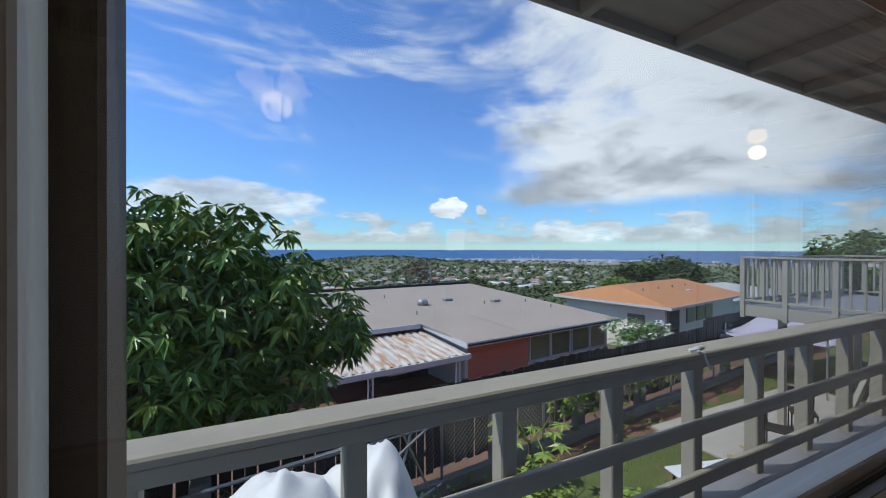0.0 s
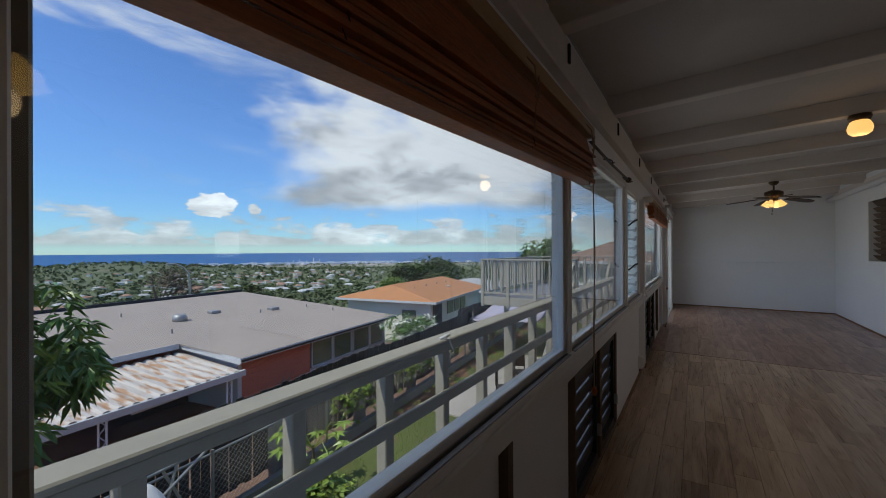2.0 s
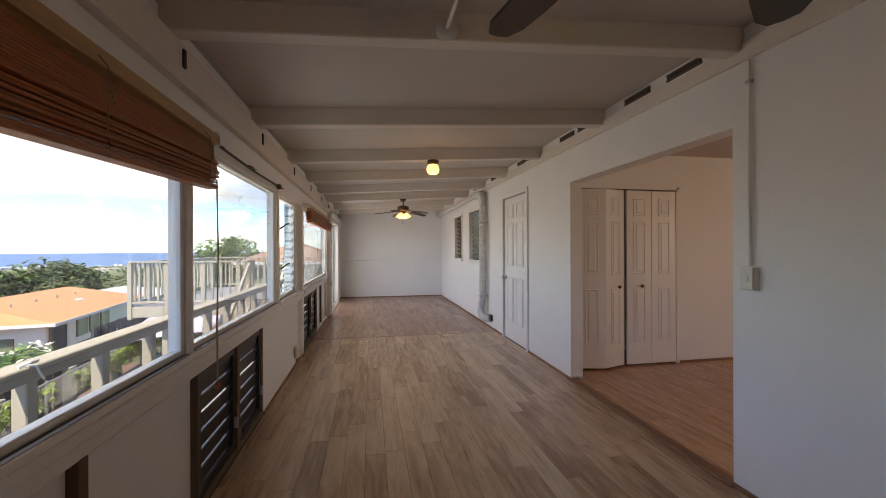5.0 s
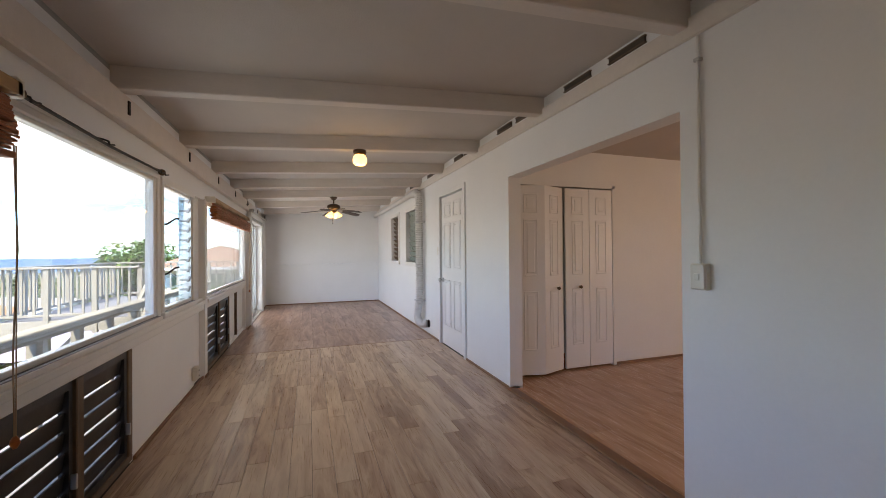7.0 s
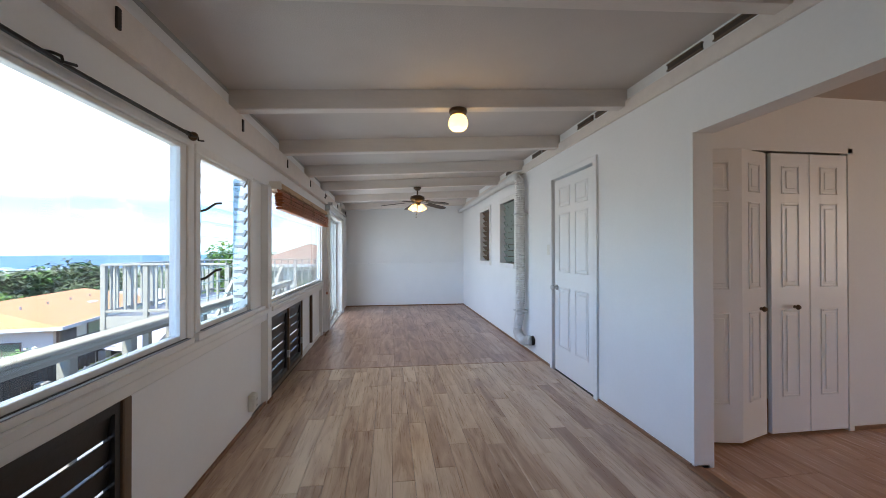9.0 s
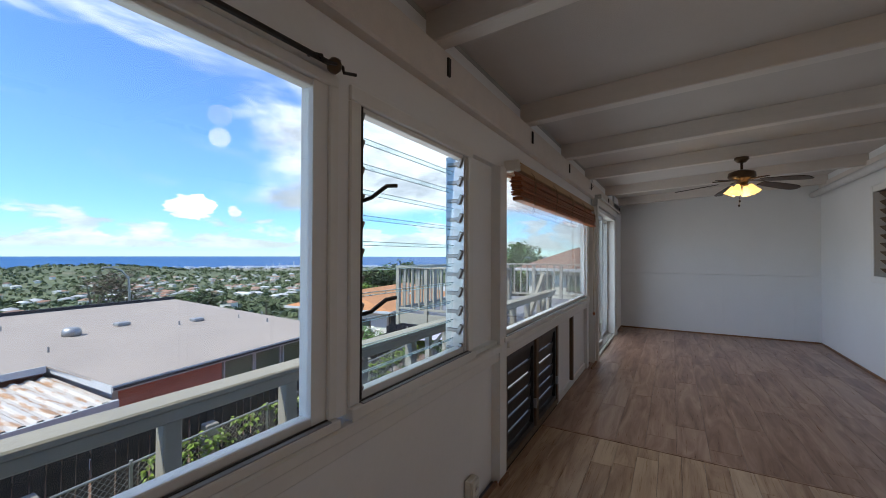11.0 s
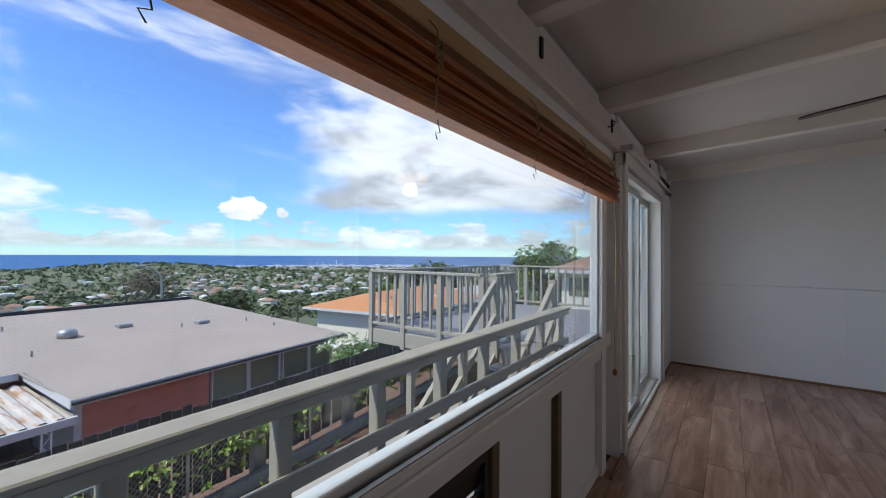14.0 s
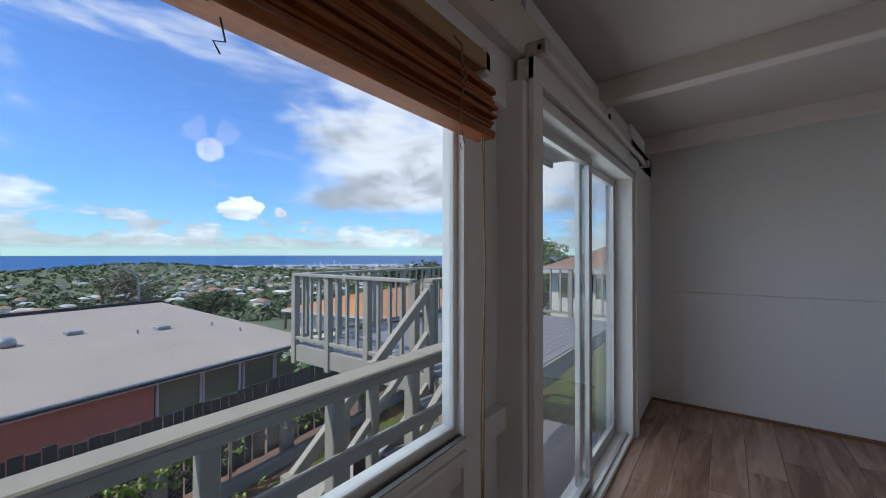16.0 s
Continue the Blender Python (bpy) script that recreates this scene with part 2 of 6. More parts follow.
def laminate(name, dark, mid, light, rough, spread):
    """Printed wood planks: long flowing figure, fine pores, each plank of its own tone."""
    m = bpy.data.materials.new(name)
    m.use_nodes = True
    n, l = m.node_tree.nodes, m.node_tree.links
    b = n["Principled BSDF"]
    tc, info, off = n.new("ShaderNodeTexCoord"), n.new("ShaderNodeObjectInfo"), n.new("ShaderNodeMath")
    off.operation, off.inputs[1].default_value = "MULTIPLY", 53.0
    l.new(info.outputs["Random"], off.inputs[0])

    def grain(stretch, scale, detail, twist):
        mp, t = n.new("ShaderNodeMapping"), n.new("ShaderNodeTexNoise")
        mp.inputs["Scale"].default_value = stretch
        l.new(tc.outputs["Object"], mp.inputs[0]), l.new(off.outputs[0], mp.inputs["Location"])
        t.inputs["Scale"].default_value, t.inputs["Detail"].default_value, t.inputs["Roughness"].default_value, t.inputs["Distortion"].default_value = scale, detail, 0.6, twist
        l.new(mp.outputs[0], t.inputs[0])
        return t.outputs[0]

    def mix2(a, wa, c):
        q = n.new("ShaderNodeMath")
        q.operation, q.inputs[1].default_value = "MULTIPLY_ADD", wa
        l.new(a, q.inputs[0]), l.new(c, q.inputs[2])
        return q.outputs[0]

    figure, pores = grain((0.8, 5.5, 1.0), 2.0, 5, 0.9), grain((2.0, 70.0, 1.0), 2.0, 4, 0.0)
    tone = n.new("ShaderNodeMapRange")
    tone.inputs[3].default_value, tone.inputs[4].default_value = -spread - 0.06, spread - 0.06
    l.new(info.outputs["Random"], tone.inputs[0])
    fac = mix2(pores, 0.13, mix2(figure, 1.0, tone.outputs[0]))
    cr = n.new("ShaderNodeValToRGB")
    e = cr.color_ramp.elements
    e[0].position, e[0].color, e[1].position, e[1].color = 0.30, (*dark, 1), 0.70, (*light, 1)
    k = cr.color_ramp.elements.new(0.50)
    k.color = (*mid, 1)
    l.new(fac, cr.inputs[0]), l.new(cr.outputs[0], b.inputs["Base Color"])
    rg = n.new("ShaderNodeMapRange")
    rg.inputs[3].default_value, rg.inputs[4].default_value = rough - 0.08, rough + 0.14
    l.new(pores, rg.inputs[0]), l.new(rg.outputs[0], b.inputs["Roughness"])
    return m


PLANK_A = laminate("laminate_tan", (0.31, 0.185, 0.115), (0.50, 0.34, 0.225), (0.64, 0.485, 0.345), 0.27, 0.11)
PLANK_B = laminate("laminate_brown", (0.17, 0.085, 0.055), (0.33, 0.195, 0.135), (0.47, 0.32, 0.24), 0.28, 0.07)
PLANK_C = laminate("laminate_orange", (0.36, 0.18, 0.095), (0.50, 0.28, 0.16), (0.58, 0.35, 0.215), 0.22, 0.04)
SUBFLOOR = material("joint_shadow_board", (0.06, 0.045, 0.035), 0.8)
BASEWOOD = material("stained_trim_wood", (0.22, 0.11, 0.055), 0.5, vary=0.2, scale=8, fine=50, stretch=(1, 6, 6))
BLACK = material("black_louvre_paint", (0.016, 0.016, 0.018), 0.4, vary=0.2, scale=8, fine=60, bump=0.12)
BROWNSTUD = material("bare_stud_wood", (0.13, 0.085, 0.05), 0.6, vary=0.25, scale=6, fine=50, stretch=(6, 6, 1))
BAMBOO = material("bamboo_reeds", (0.33, 0.095, 0.022), 0.5, vary=0.5, scale=7, fine=90, bump=0.3, stretch=(0.6, 1, 14))
BAMBOO2 = material("tan_wood_rail", (0.42, 0.26, 0.12), 0.5, vary=0.15, scale=8, fine=60, stretch=(0.5, 4, 4))
BRASS = material("aged_bronze", (0.11, 0.07, 0.042), 0.35, metal=0.85, vary=0.2, bump=0.05)
BLADE = material("dark_walnut_blade", (0.055, 0.034, 0.022), 0.4, vary=0.3, scale=8, fine=60, stretch=(1, 8, 8))
ALU = material("aluminium", (0.55, 0.55, 0.54), 0.38, metal=0.9, vary=0.1, bump=0.05)
DUCT = material("white_flexible_duct", (0.66, 0.65, 0.63), 0.45, vary=0.08, scale=12, fine=50, bump=0.1)
IRON = material("dark_hardware", (0.035, 0.03, 0.028), 0.5, metal=0.6)
PLASTIC = material("ivory_plastic", (0.72, 0.70, 0.64), 0.35, vary=0.03, bump=0.02)
GLASS = glass_material("window_glass")
LOUVREGLASS = glass_material("louvre_glass", (0.93, 0.98, 0.98), 0.12)
BULB = glow_material("lit_globe", (1.0, 0.58, 0.16), 1.05)
CORD = material("cord", (0.30, 0.20, 0.12), 0.8)
GREYWOOD = material("grey_painted_wood", (0.335, 0.31, 0.255), 0.6, vary=0.12, scale=4, fine=40, bump=0.2, dark=(0.2, 0.18, 0.15), spot=-0.05)
GREYDECK = material("grey_deck_paint", (0.22, 0.22, 0.24), 0.55, vary=0.12, scale=3, fine=40, bump=0.1)
SOFFIT = material("soffit_paint", (0.36, 0.36, 0.34), 0.7, vary=0.1, scale=3, fine=30)
TRACKGREY = material("grey_window_track", (0.27, 0.28, 0.31), 0.5, vary=0.2, scale=5, fine=50)
DOORWHITE = material("door_paint", (0.80, 0.80, 0.79), 0.35, vary=0.02, scale=3, fine=60, bump=0.05)


# ---- building helpers ----
def box(bm, x0, x1, y0, y1, z0, z1, bev=0.0, m=None):
    """A box, with its edges cut off by bev, into bm."""
    r = bmesh.ops.create_cube(bm, size=1, matrix=Matrix.Translation(((x0 + x1) / 2, (y0 + y1) / 2, (z0 + z1) / 2)) @ Matrix.Diagonal((abs(x1 - x0), abs(y1 - y0), abs(z1 - z0), 1)))
    vs = r["verts"]
    if bev:
        es = {e for v in vs for e in v.link_edges}
        r = bmesh.ops.bevel(bm, geom=list(es), offset=bev, segments=1, affect="EDGES", profile=0.5)
        vs = [v for v in r["verts"]] + [v for v in vs if v.is_valid]
    if m is not None:
        bmesh.ops.transform(bm, matrix=m, verts=list({v for v in vs if v.is_valid}))
    return bm


def boxes(*rows, bev=0.0):
    bm = bmesh.new()
    for r in rows:
        box(bm, *r, bev=bev)
    return bm


def tube(points, radius, sides=8, bm=None, ribs=0.0, closed_ends=True):
    """A round tube along points; ribs swells every second ring."""
    bm = bm or bmesh.new()
    pts = [Vector(p) for p in points]
    rings = []
    side = None
    for i, p in enumerate(pts):
        d = (pts[min(i + 1, len(pts) - 1)] - pts[max(i - 1, 0)]).normalized()
        if side is None:
            side = d.orthogonal().normalized()
        side = (side - d * side.dot(d)).normalized()
        other = d.cross(side)
        r = (radius[i] if isinstance(radius, (list, tuple)) else radius) + (ribs if i % 2 else 0)
        rings.append([bm.verts.new(p + r * (math.cos(a) * side + math.sin(a) * other)) for a in [2 * math.pi * k / sides for k in range(sides)]])
    for a, b in zip(rings, rings[1:]):
        for k in range(sides):
            bm.faces.new((a[k], a[(k + 1) % sides], b[(k + 1) % sides], b[k]))
    if closed_ends:
        bm.faces.new(rings[0][::-1]), bm.faces.new(rings[-1])
    return bm


def lathe(profile, sides=20, m=None):
    """A turned solid from (radius, z) rows."""
    bm = bmesh.new()
    rings = [[bm.verts.new((r * math.cos(2 * math.pi * k / sides), r * math.sin(2 * math.pi * k / sides), z)) for k in range(sides)] for r, z in profile]
    for a, b in zip(rings, rings[1:]):
        for k in range(sides):
            bm.faces.new((a[k], a[(k + 1) % sides], b[(k + 1) % sides], b[k]))
    bm.faces.new(rings[0][::-1]), bm.faces.new(rings[-1])
    if m is not None:
        bmesh.ops.transform(bm, matrix=m, verts=bm.verts)
    return bm


def mesh_of(name, bm, mat, smooth=False):
    bmesh.ops.recalc_face_normals(bm, faces=bm.faces)
    me = bpy.data.meshes.new(name)
    if smooth:
        for f in bm.faces:
            f.smooth = True
    bm.to_mesh(me)
    bm.free()
    me.materials.append(mat)
    return me


def part(name, bm, mat, parent=None, label="", smooth=False):
    ob = new(name, mesh_of(name, bm, mat, smooth))
    if parent is not None:
        ob.parent = parent
    return tagged(ob, label)


def thing(name, label, category, place=(0, 0, 0), group="", turn=0):
    ob = new(name)
    ob.matrix_world = pose(*place, 0, 0, turn)
    return tagged(ob, label, category, group)


def setting(name, bm, mat, label=""):
    return tagged(part(name, bm, mat), label, kind="structure")


# ---- the sunroom: shell ----
X0, X1, YW = -1.2, 11.2, 2.80   # back wall, far wall, window wall
floor = setting("floor", boxes((X0, X1, -0.06, 2.9, -0.12, -0.012)), SUBFLOOR, "laminate plank floor, tan in front and brown beyond")
W_WINDOWS = [(0.68, 2.33), (2.46, 4.04), (4.22, 5.02), (5.50, 8.06)]
SILL, HEAD = 0.82, 1.84
rows = [
    (X0, 0.61, YW, 2.85, 0, 2.30), (0.61, 8.48, YW, 2.85, HEAD, 2.30), (8.48, 10.28, YW - 0.02, 2.85, 1.93, 2.30), (10.28, X1, 2.75, 2.85, 0, 2.30),
    (2.33, 2.46, YW, 2.85, SILL, HEAD), (4.04, 4.22, YW, 2.85, SILL, HEAD), (5.02, 5.06, YW, 2.85, SILL, HEAD), (5.06, 5.40, 2.838, 2.85, SILL, HEAD), (5.40, 5.50, YW - 0.02, 2.85, 0, HEAD),
    (8.06, 8.16, YW - 0.02, 2.85, 0, HEAD), (8.16, 8.36, 2.838, 2.85, 0, HEAD), (8.36, 8.48, YW - 0.06, 2.85, 0, HEAD + 0.09),
    (8.16, 8.36, YW, 2.838, 0.74, SILL), (5.06, 5.40, YW, 2.838, 0.74, SILL),
    (0.68, 1.685, 2.82, 2.85, 0.05, 0.76), (1.735, 2.47, 2.82, 2.85, 0.05, 0.76), (3.66, 5.08, YW + 0.004, 2.85, 0, 0.76), (5.08, 5.40, 2.835, 2.85, 0, 0.74),
    (6.78, 7.335, 2.82, 2.85, 0.06, 0.76), (7.39, 8.06, 2.82, 2.85, 0.06, 0.76), (2.47, 3.66, 2.82, 2.85, 0.0, 0.02), (5.50, 6.78, 2.82, 2.85, 0, 0.02), (0.68, 2.47, YW, 2.85, 0, 0.05), (6.78, 8.06, YW, 2.85, 0, 0.06),
    (1.685, 1.735, 2.835, 2.85, 0.05, 0.76), (7.335, 7.39, 2.835, 2.85, 0.06, 0.76),
]
setting("wall_window", boxes(*rows), WALL, "white painted window wall with sill rail and posts")
setting("window_sill_rail", boxes((0.60, 5.40, YW - 0.035, 2.87, 0.76, 0.80), (5.50, 8.06, YW - 0.04, 2.87, 0.76, 0.80), (0.60, 5.40, YW - 0.012, 2.86, 0.70, 0.757), (5.50, 8.06, YW - 0.015, 2.86, 0.70, 0.757), bev=0.006), TRIM)
setting("trim_window_stop", boxes((0.60, 0.68, 2.857, 2.912, SILL - 0.02, HEAD + 0.02), bev=0.004), BROWNSTUD)
setting("trim_top_plate", boxes((X0, X1, YW - 0.05, YW + 0.1, 2.03, 2.20), bev=0.008), BEAM, "white painted top plate above the windows")
setting("trim_studs", boxes((1.69, 1.73, 2.79, 2.834, 0.05, 0.70), (7.34, 7.385, 2.79, 2.834, 0.06, 0.70)), BROWNSTUD)
R = -0.13
rows = [
    (X0, 2.22, R, 0, 0, 2.60), (2.22, 4.0, R, 0, 1.97, 2.60), (4.0, 5.11, R, 0, 0, 2.60), (5.11, 5.98, R, 0, 2.045, 2.60), (5.98, 7.26, R, 0, 0, 2.60),
    (7.26, 9.36, R, 0, 0, 1.10), (7.26, 9.36, R, 0, 2.02, 2.60), (7.98, 8.66, R, 0, 1.10, 2.02), (9.36, X1, R, 0, 0, 2.60),
]
setting("wall_inner", boxes(*rows), WALL, "white painted inner wall with door, windows and wide opening")
setting("trim_ledger", boxes((X0, X1, 0, 0.022, 2.30, 2.40), bev=0.004), BEAM)
setting("wall_far", boxes((X1, X1 + 0.12, R, 2.92, 0, 1.0), (X1 - 0.008, X1 + 0.12, R, 2.92, 1.004, 2.60)), WALL, "white panelled end wall with a seam at mid height")
setting("trim_panel_grooves", boxes(*[(X1 - 0.004, X1, y, y + 0.012, 0.02, 1.0) for y in (0.3, 0.75, 1.2, 1.65, 2.1, 2.5)]), WALL)
setting("wall_back", boxes((X0 - 0.12, X0, R, 2.92, 0, 2.6)), WALL)


def ceil_z(y):
    return 2.355 + (y - 0.0) * (2.20 - 2.355) / 2.8


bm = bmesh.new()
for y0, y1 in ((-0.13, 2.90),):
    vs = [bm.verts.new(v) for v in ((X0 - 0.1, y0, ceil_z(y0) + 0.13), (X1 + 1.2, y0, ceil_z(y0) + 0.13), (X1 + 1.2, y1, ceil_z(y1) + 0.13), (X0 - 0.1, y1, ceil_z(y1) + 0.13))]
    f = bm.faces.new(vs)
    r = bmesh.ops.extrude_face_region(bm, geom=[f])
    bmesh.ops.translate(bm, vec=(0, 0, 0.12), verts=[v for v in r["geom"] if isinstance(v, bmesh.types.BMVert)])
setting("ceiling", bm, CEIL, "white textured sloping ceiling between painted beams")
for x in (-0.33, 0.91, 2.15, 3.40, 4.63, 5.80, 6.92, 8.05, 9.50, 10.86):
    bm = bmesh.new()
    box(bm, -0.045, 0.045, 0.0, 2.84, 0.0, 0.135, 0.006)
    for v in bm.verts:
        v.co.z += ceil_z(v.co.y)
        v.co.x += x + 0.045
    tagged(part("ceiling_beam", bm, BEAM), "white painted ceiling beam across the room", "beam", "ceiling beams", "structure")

# eave over the balcony
setting("eave_soffit", boxes((X0, X1 + 1.2, 2.86, 4.12, 2.59, 2.64)), SOFFIT, "painted soffit over the balcony")
setting("eave_fascia", boxes((X0, X1 + 1.2, 4.12, 4.16, 2.52, 2.68), bev=0.004), SOFFIT)
setting("wall_above_plate", boxes((X0, X1, 2.80, 2.85, 2.30, 2.60)), SOFFIT)
for x in [-0.9 + 0.82 * k for k in range(15)]:
    tagged(part("eave_rafter", boxes((x, x + 0.06, 2.86, 4.118, 2.50, 2.588), bev=0.004), SOFFIT), "painted rafter under the eave", "rafter", "eave rafters", "structure")

# planks
def planks(parent, mat, xs, ys, width, length, bev=0.0015, z=0.0):
    cache = {}
    rng = random.Random(5)
    y, row = ys[0], 0
    while y < ys[1] - 0.01:
        w = min(width, ys[1] - y)
        x = xs[0] - rng.random() * length * 0.9
        while x < xs[1]:
            a, b = max(x, xs[0]), min(x + length, xs[1])
            x += length
            if b - a < 0.03:
                continue
            key = (round(b - a, 3), round(w, 3))
            if key not in cache:
                bm = bmesh.new()
                box(bm, 0, key[0] - 0.0015, 0, w - 0.0015, -0.012, 0, bev)
                cache[key] = mesh_of("plank", bm, mat)
            ob = new("plank", cache[key])
            ob.parent = parent
            ob.location = (a, y, z)
        y += width
        row += 1


# ---- windows ----
def window_frame(name, x0, x1, z0, z1, y=YW, label="", wide=0.036, slim=False):
    win = tagged(thing(name, label, "window"), kind="structure")
    part("window_frame", boxes((x0, x1, y - 0.012, y + 0.055, z1 - wide, z1), (x0, x1, y - 0.03, y + 0.055, z0, z0 + wide * 0.8), (x0, x0 + wide, y - 0.012, y + 0.055, z0 + wide * 0.8, z1 - wide), (x1 - wide, x1, y - 0.012, y + 0.055, z0 + wide * 0.8, z1 - wide), bev=0.004), TRIM, win)
    w2 = wide + 0.02
    part("track", boxes((x0 + wide, x1 - wide, y - 0.027, y + 0.002, z0 + wide * 0.8, z0 + wide * 0.8 + 0.004)), TRACKGREY, win)
    part("track_groove", boxes((x0 + wide, x1 - wide, y - 0.012, y - 0.005, z0 + wide * 0.8 + 0.004, z0 + wide * 0.8 + 0.006)), IRON, win)
    part("sash", boxes((x0 + wide, x1 - wide, y + 0.003, y + 0.045, z1 - w2, z1 - wide), (x0 + wide, x1 - wide, y + 0.003, y + 0.045, z0 + wide * 0.8, z0 + w2), (x0 + wide, x0 + w2, y + 0.003, y + 0.045, z0 + w2, z1 - w2), (x1 - w2, x1 - wide, y + 0.003, y + 0.045, z0 + w2, z1 - w2), bev=0.003), TRIM, win)
    return win


for k, (x0, x1) in enumerate(((0.60, 2.40), (2.40, 4.13), (5.46, 8.10))):
    win = window_frame("window_%d" % (k + 1), x0, x1, SILL - 0.02, HEAD + 0.02, label="fixed picture window in a white painted frame")
    g = part("pane", boxes((x0 + 0.05, x1 - 0.05, YW + 0.015, YW + 0.02, SILL + 0.02, HEAD - 0.03)), GLASS, win)
    g.visible_shadow = False

# ---- louvre window, sliding door, inner windows and doors ----
win = window_frame("window_4", 4.18, 5.06, SILL - 0.02, HEAD + 0.02, label="glass louvre window standing open in a white frame", wide=0.05)
EDGE = material("green_glass_edge", (0.24, 0.36, 0.42), 0.3)
CLIP = material("louvre_clip_metal", (0.34, 0.33, 0.32), 0.4, metal=0.6)
for k in range(11):
    z = 1.4055 + 0.091 * (k - 6)
    turn = Matrix.Translation((0, YW + 0.06, z)) @ Matrix.Rotation(radians(8), 4, "X")
    bm = bmesh.new()
    box(bm, 4.265, 4.965, -0.0025, 0.0025, -0.0515, 0.0515)
    bmesh.ops.transform(bm, matrix=turn, verts=bm.verts)
    pane = part("louvre_pane", bm, LOUVREGLASS, win)
    pane.visible_shadow = False
    for o in (-0.0525, 0.0525):
        bm = bmesh.new()
        box(bm, 4.265, 4.965, -0.0022, 0.0022, o - 0.0009, o + 0.0009)
        bmesh.ops.transform(bm, matrix=turn, verts=bm.verts)
        part("glass_edge", bm, EDGE, pane)
    for x in (4.257, 4.968):
        bm = bmesh.new()
        box(bm, x - 0.005, x + 0.005, YW + 0.012, YW + 0.09, z - 0.010, z + 0.008, 0.003)
        box(bm, x - 0.006, x + 0.008, YW + 0.008, YW + 0.028, z - 0.030, z + 0.022, 0.004, Matrix.Translation((x, YW, z)) @ Matrix.Rotation(radians(24), 4, "X") @ Matrix.Translation((-x, -YW, -z)))
        part("clip", bm, CLIP, win)
part("channel", boxes((4.236, 4.25, YW + 0.0, YW + 0.10, SILL + 0.02, HEAD - 0.03)), IRON, win)
part("channel", boxes((4.975, 4.99, YW + 0.0, YW + 0.10, SILL + 0.02, HEAD - 0.03)), ALU, win)
for z in (1.12, 1.50):
    part("lever", tube([(4.26, YW + 0.01, z), (4.27, YW - 0.02, z + 0.01), (4.30, YW - 0.06, z + 0.05), (4.335, YW - 0.075, z + 0.055)], 0.007, 6), IRON, win)

sd = tagged(thing("door_1", "white framed sliding glass door onto the balcony", "sliding door"), kind="structure")
part("door_frame", boxes((8.48, 8.53, 2.735, 2.92, 0, 1.93), (10.23, 10.28, 2.735, 2.92, 0, 1.93), (8.53, 10.23, 2.735, 2.92, 1.88, 1.93), (8.53, 10.23, 2.74, 2.92, 0, 0.03), bev=0.004), TRIM, sd)
for x0, x1, y in ((8.54, 9.42, 2.80), (9.36, 10.22, 2.85)):
    part("sash", boxes((x0, x0 + 0.05, y, y + 0.03, 0.035, 1.875), (x1 - 0.05, x1, y, y + 0.03, 0.035, 1.875), (x0 + 0.05, x1 - 0.05, y, y + 0.03, 1.83, 1.875), (x0 + 0.05, x1 - 0.05, y, y + 0.03, 0.035, 0.10), bev=0.003), ALU, sd)
    part("pane", boxes((x0 + 0.05, x1 - 0.05, y + 0.012, y + 0.017, 0.10, 1.83)), GLASS, sd).visible_shadow = False
part("handle", boxes((8.56, 8.575, 2.775, 2.80, 0.86, 1.12), bev=0.004), IRON, sd)
part("latch", boxes((9.43, 9.445, 2.80, 2.85, 1.12, 1.22), bev=0.004), IRON, sd)
part("track", boxes((8.53, 10.23, 2.77, 2.79, 0.03, 0.045)), ALU, sd)
setting("trim_slider_casing", boxes((8.40, 8.48, 2.715, 2.74, 0, 2.02), (10.28, 10.36, 2.715, 2.75, 0, 2.02), (8.40, 10.36, 2.712, 2.78, 1.94, 2.02), bev=0.004), TRIM)

for k, (x0, x1) in enumerate(((7.26, 7.98), (8.66, 9.36))):
    wi = tagged(thing("window_%d" % (5 + k), "small inner window with frosted louvre panes", "window"), kind="structure")
    part("window_frame", boxes((x0 - 0.07, x0, -0.10, 0.02, 1.03, 2.09), (x1, x1 + 0.07, -0.10, 0.02, 1.03, 2.09), (x0, x1, -0.10, 0.02, 2.02, 2.09), (x0, x1, -0.10, 0.03, 1.03, 1.10), bev=0.004), TRIM, wi)
    for j in range(10):
        bm = bmesh.new()
        box(bm, x0 + 0.01, x1 - 0.01, -0.045, 0.045, -0.003, 0.003)
        bmesh.ops.transform(bm, matrix=Matrix.Translation((0, -0.06, 1.15 + j * 0.092)) @ Matrix.Rotation(radians(62 if k == 0 else 48), 4, "X"), verts=bm.verts)
        part("slat", bm, material("frosted_slat", (0.20, 0.24, 0.21), 0.3) if (k, j) == (0, 0) else bpy.data.materials["frosted_slat"] if k == 0 else BROWNSTUD, wi)
    part("backing", boxes((x0, x1, -0.125, -0.115, 1.10, 2.02)), BROWNSTUD, wi)


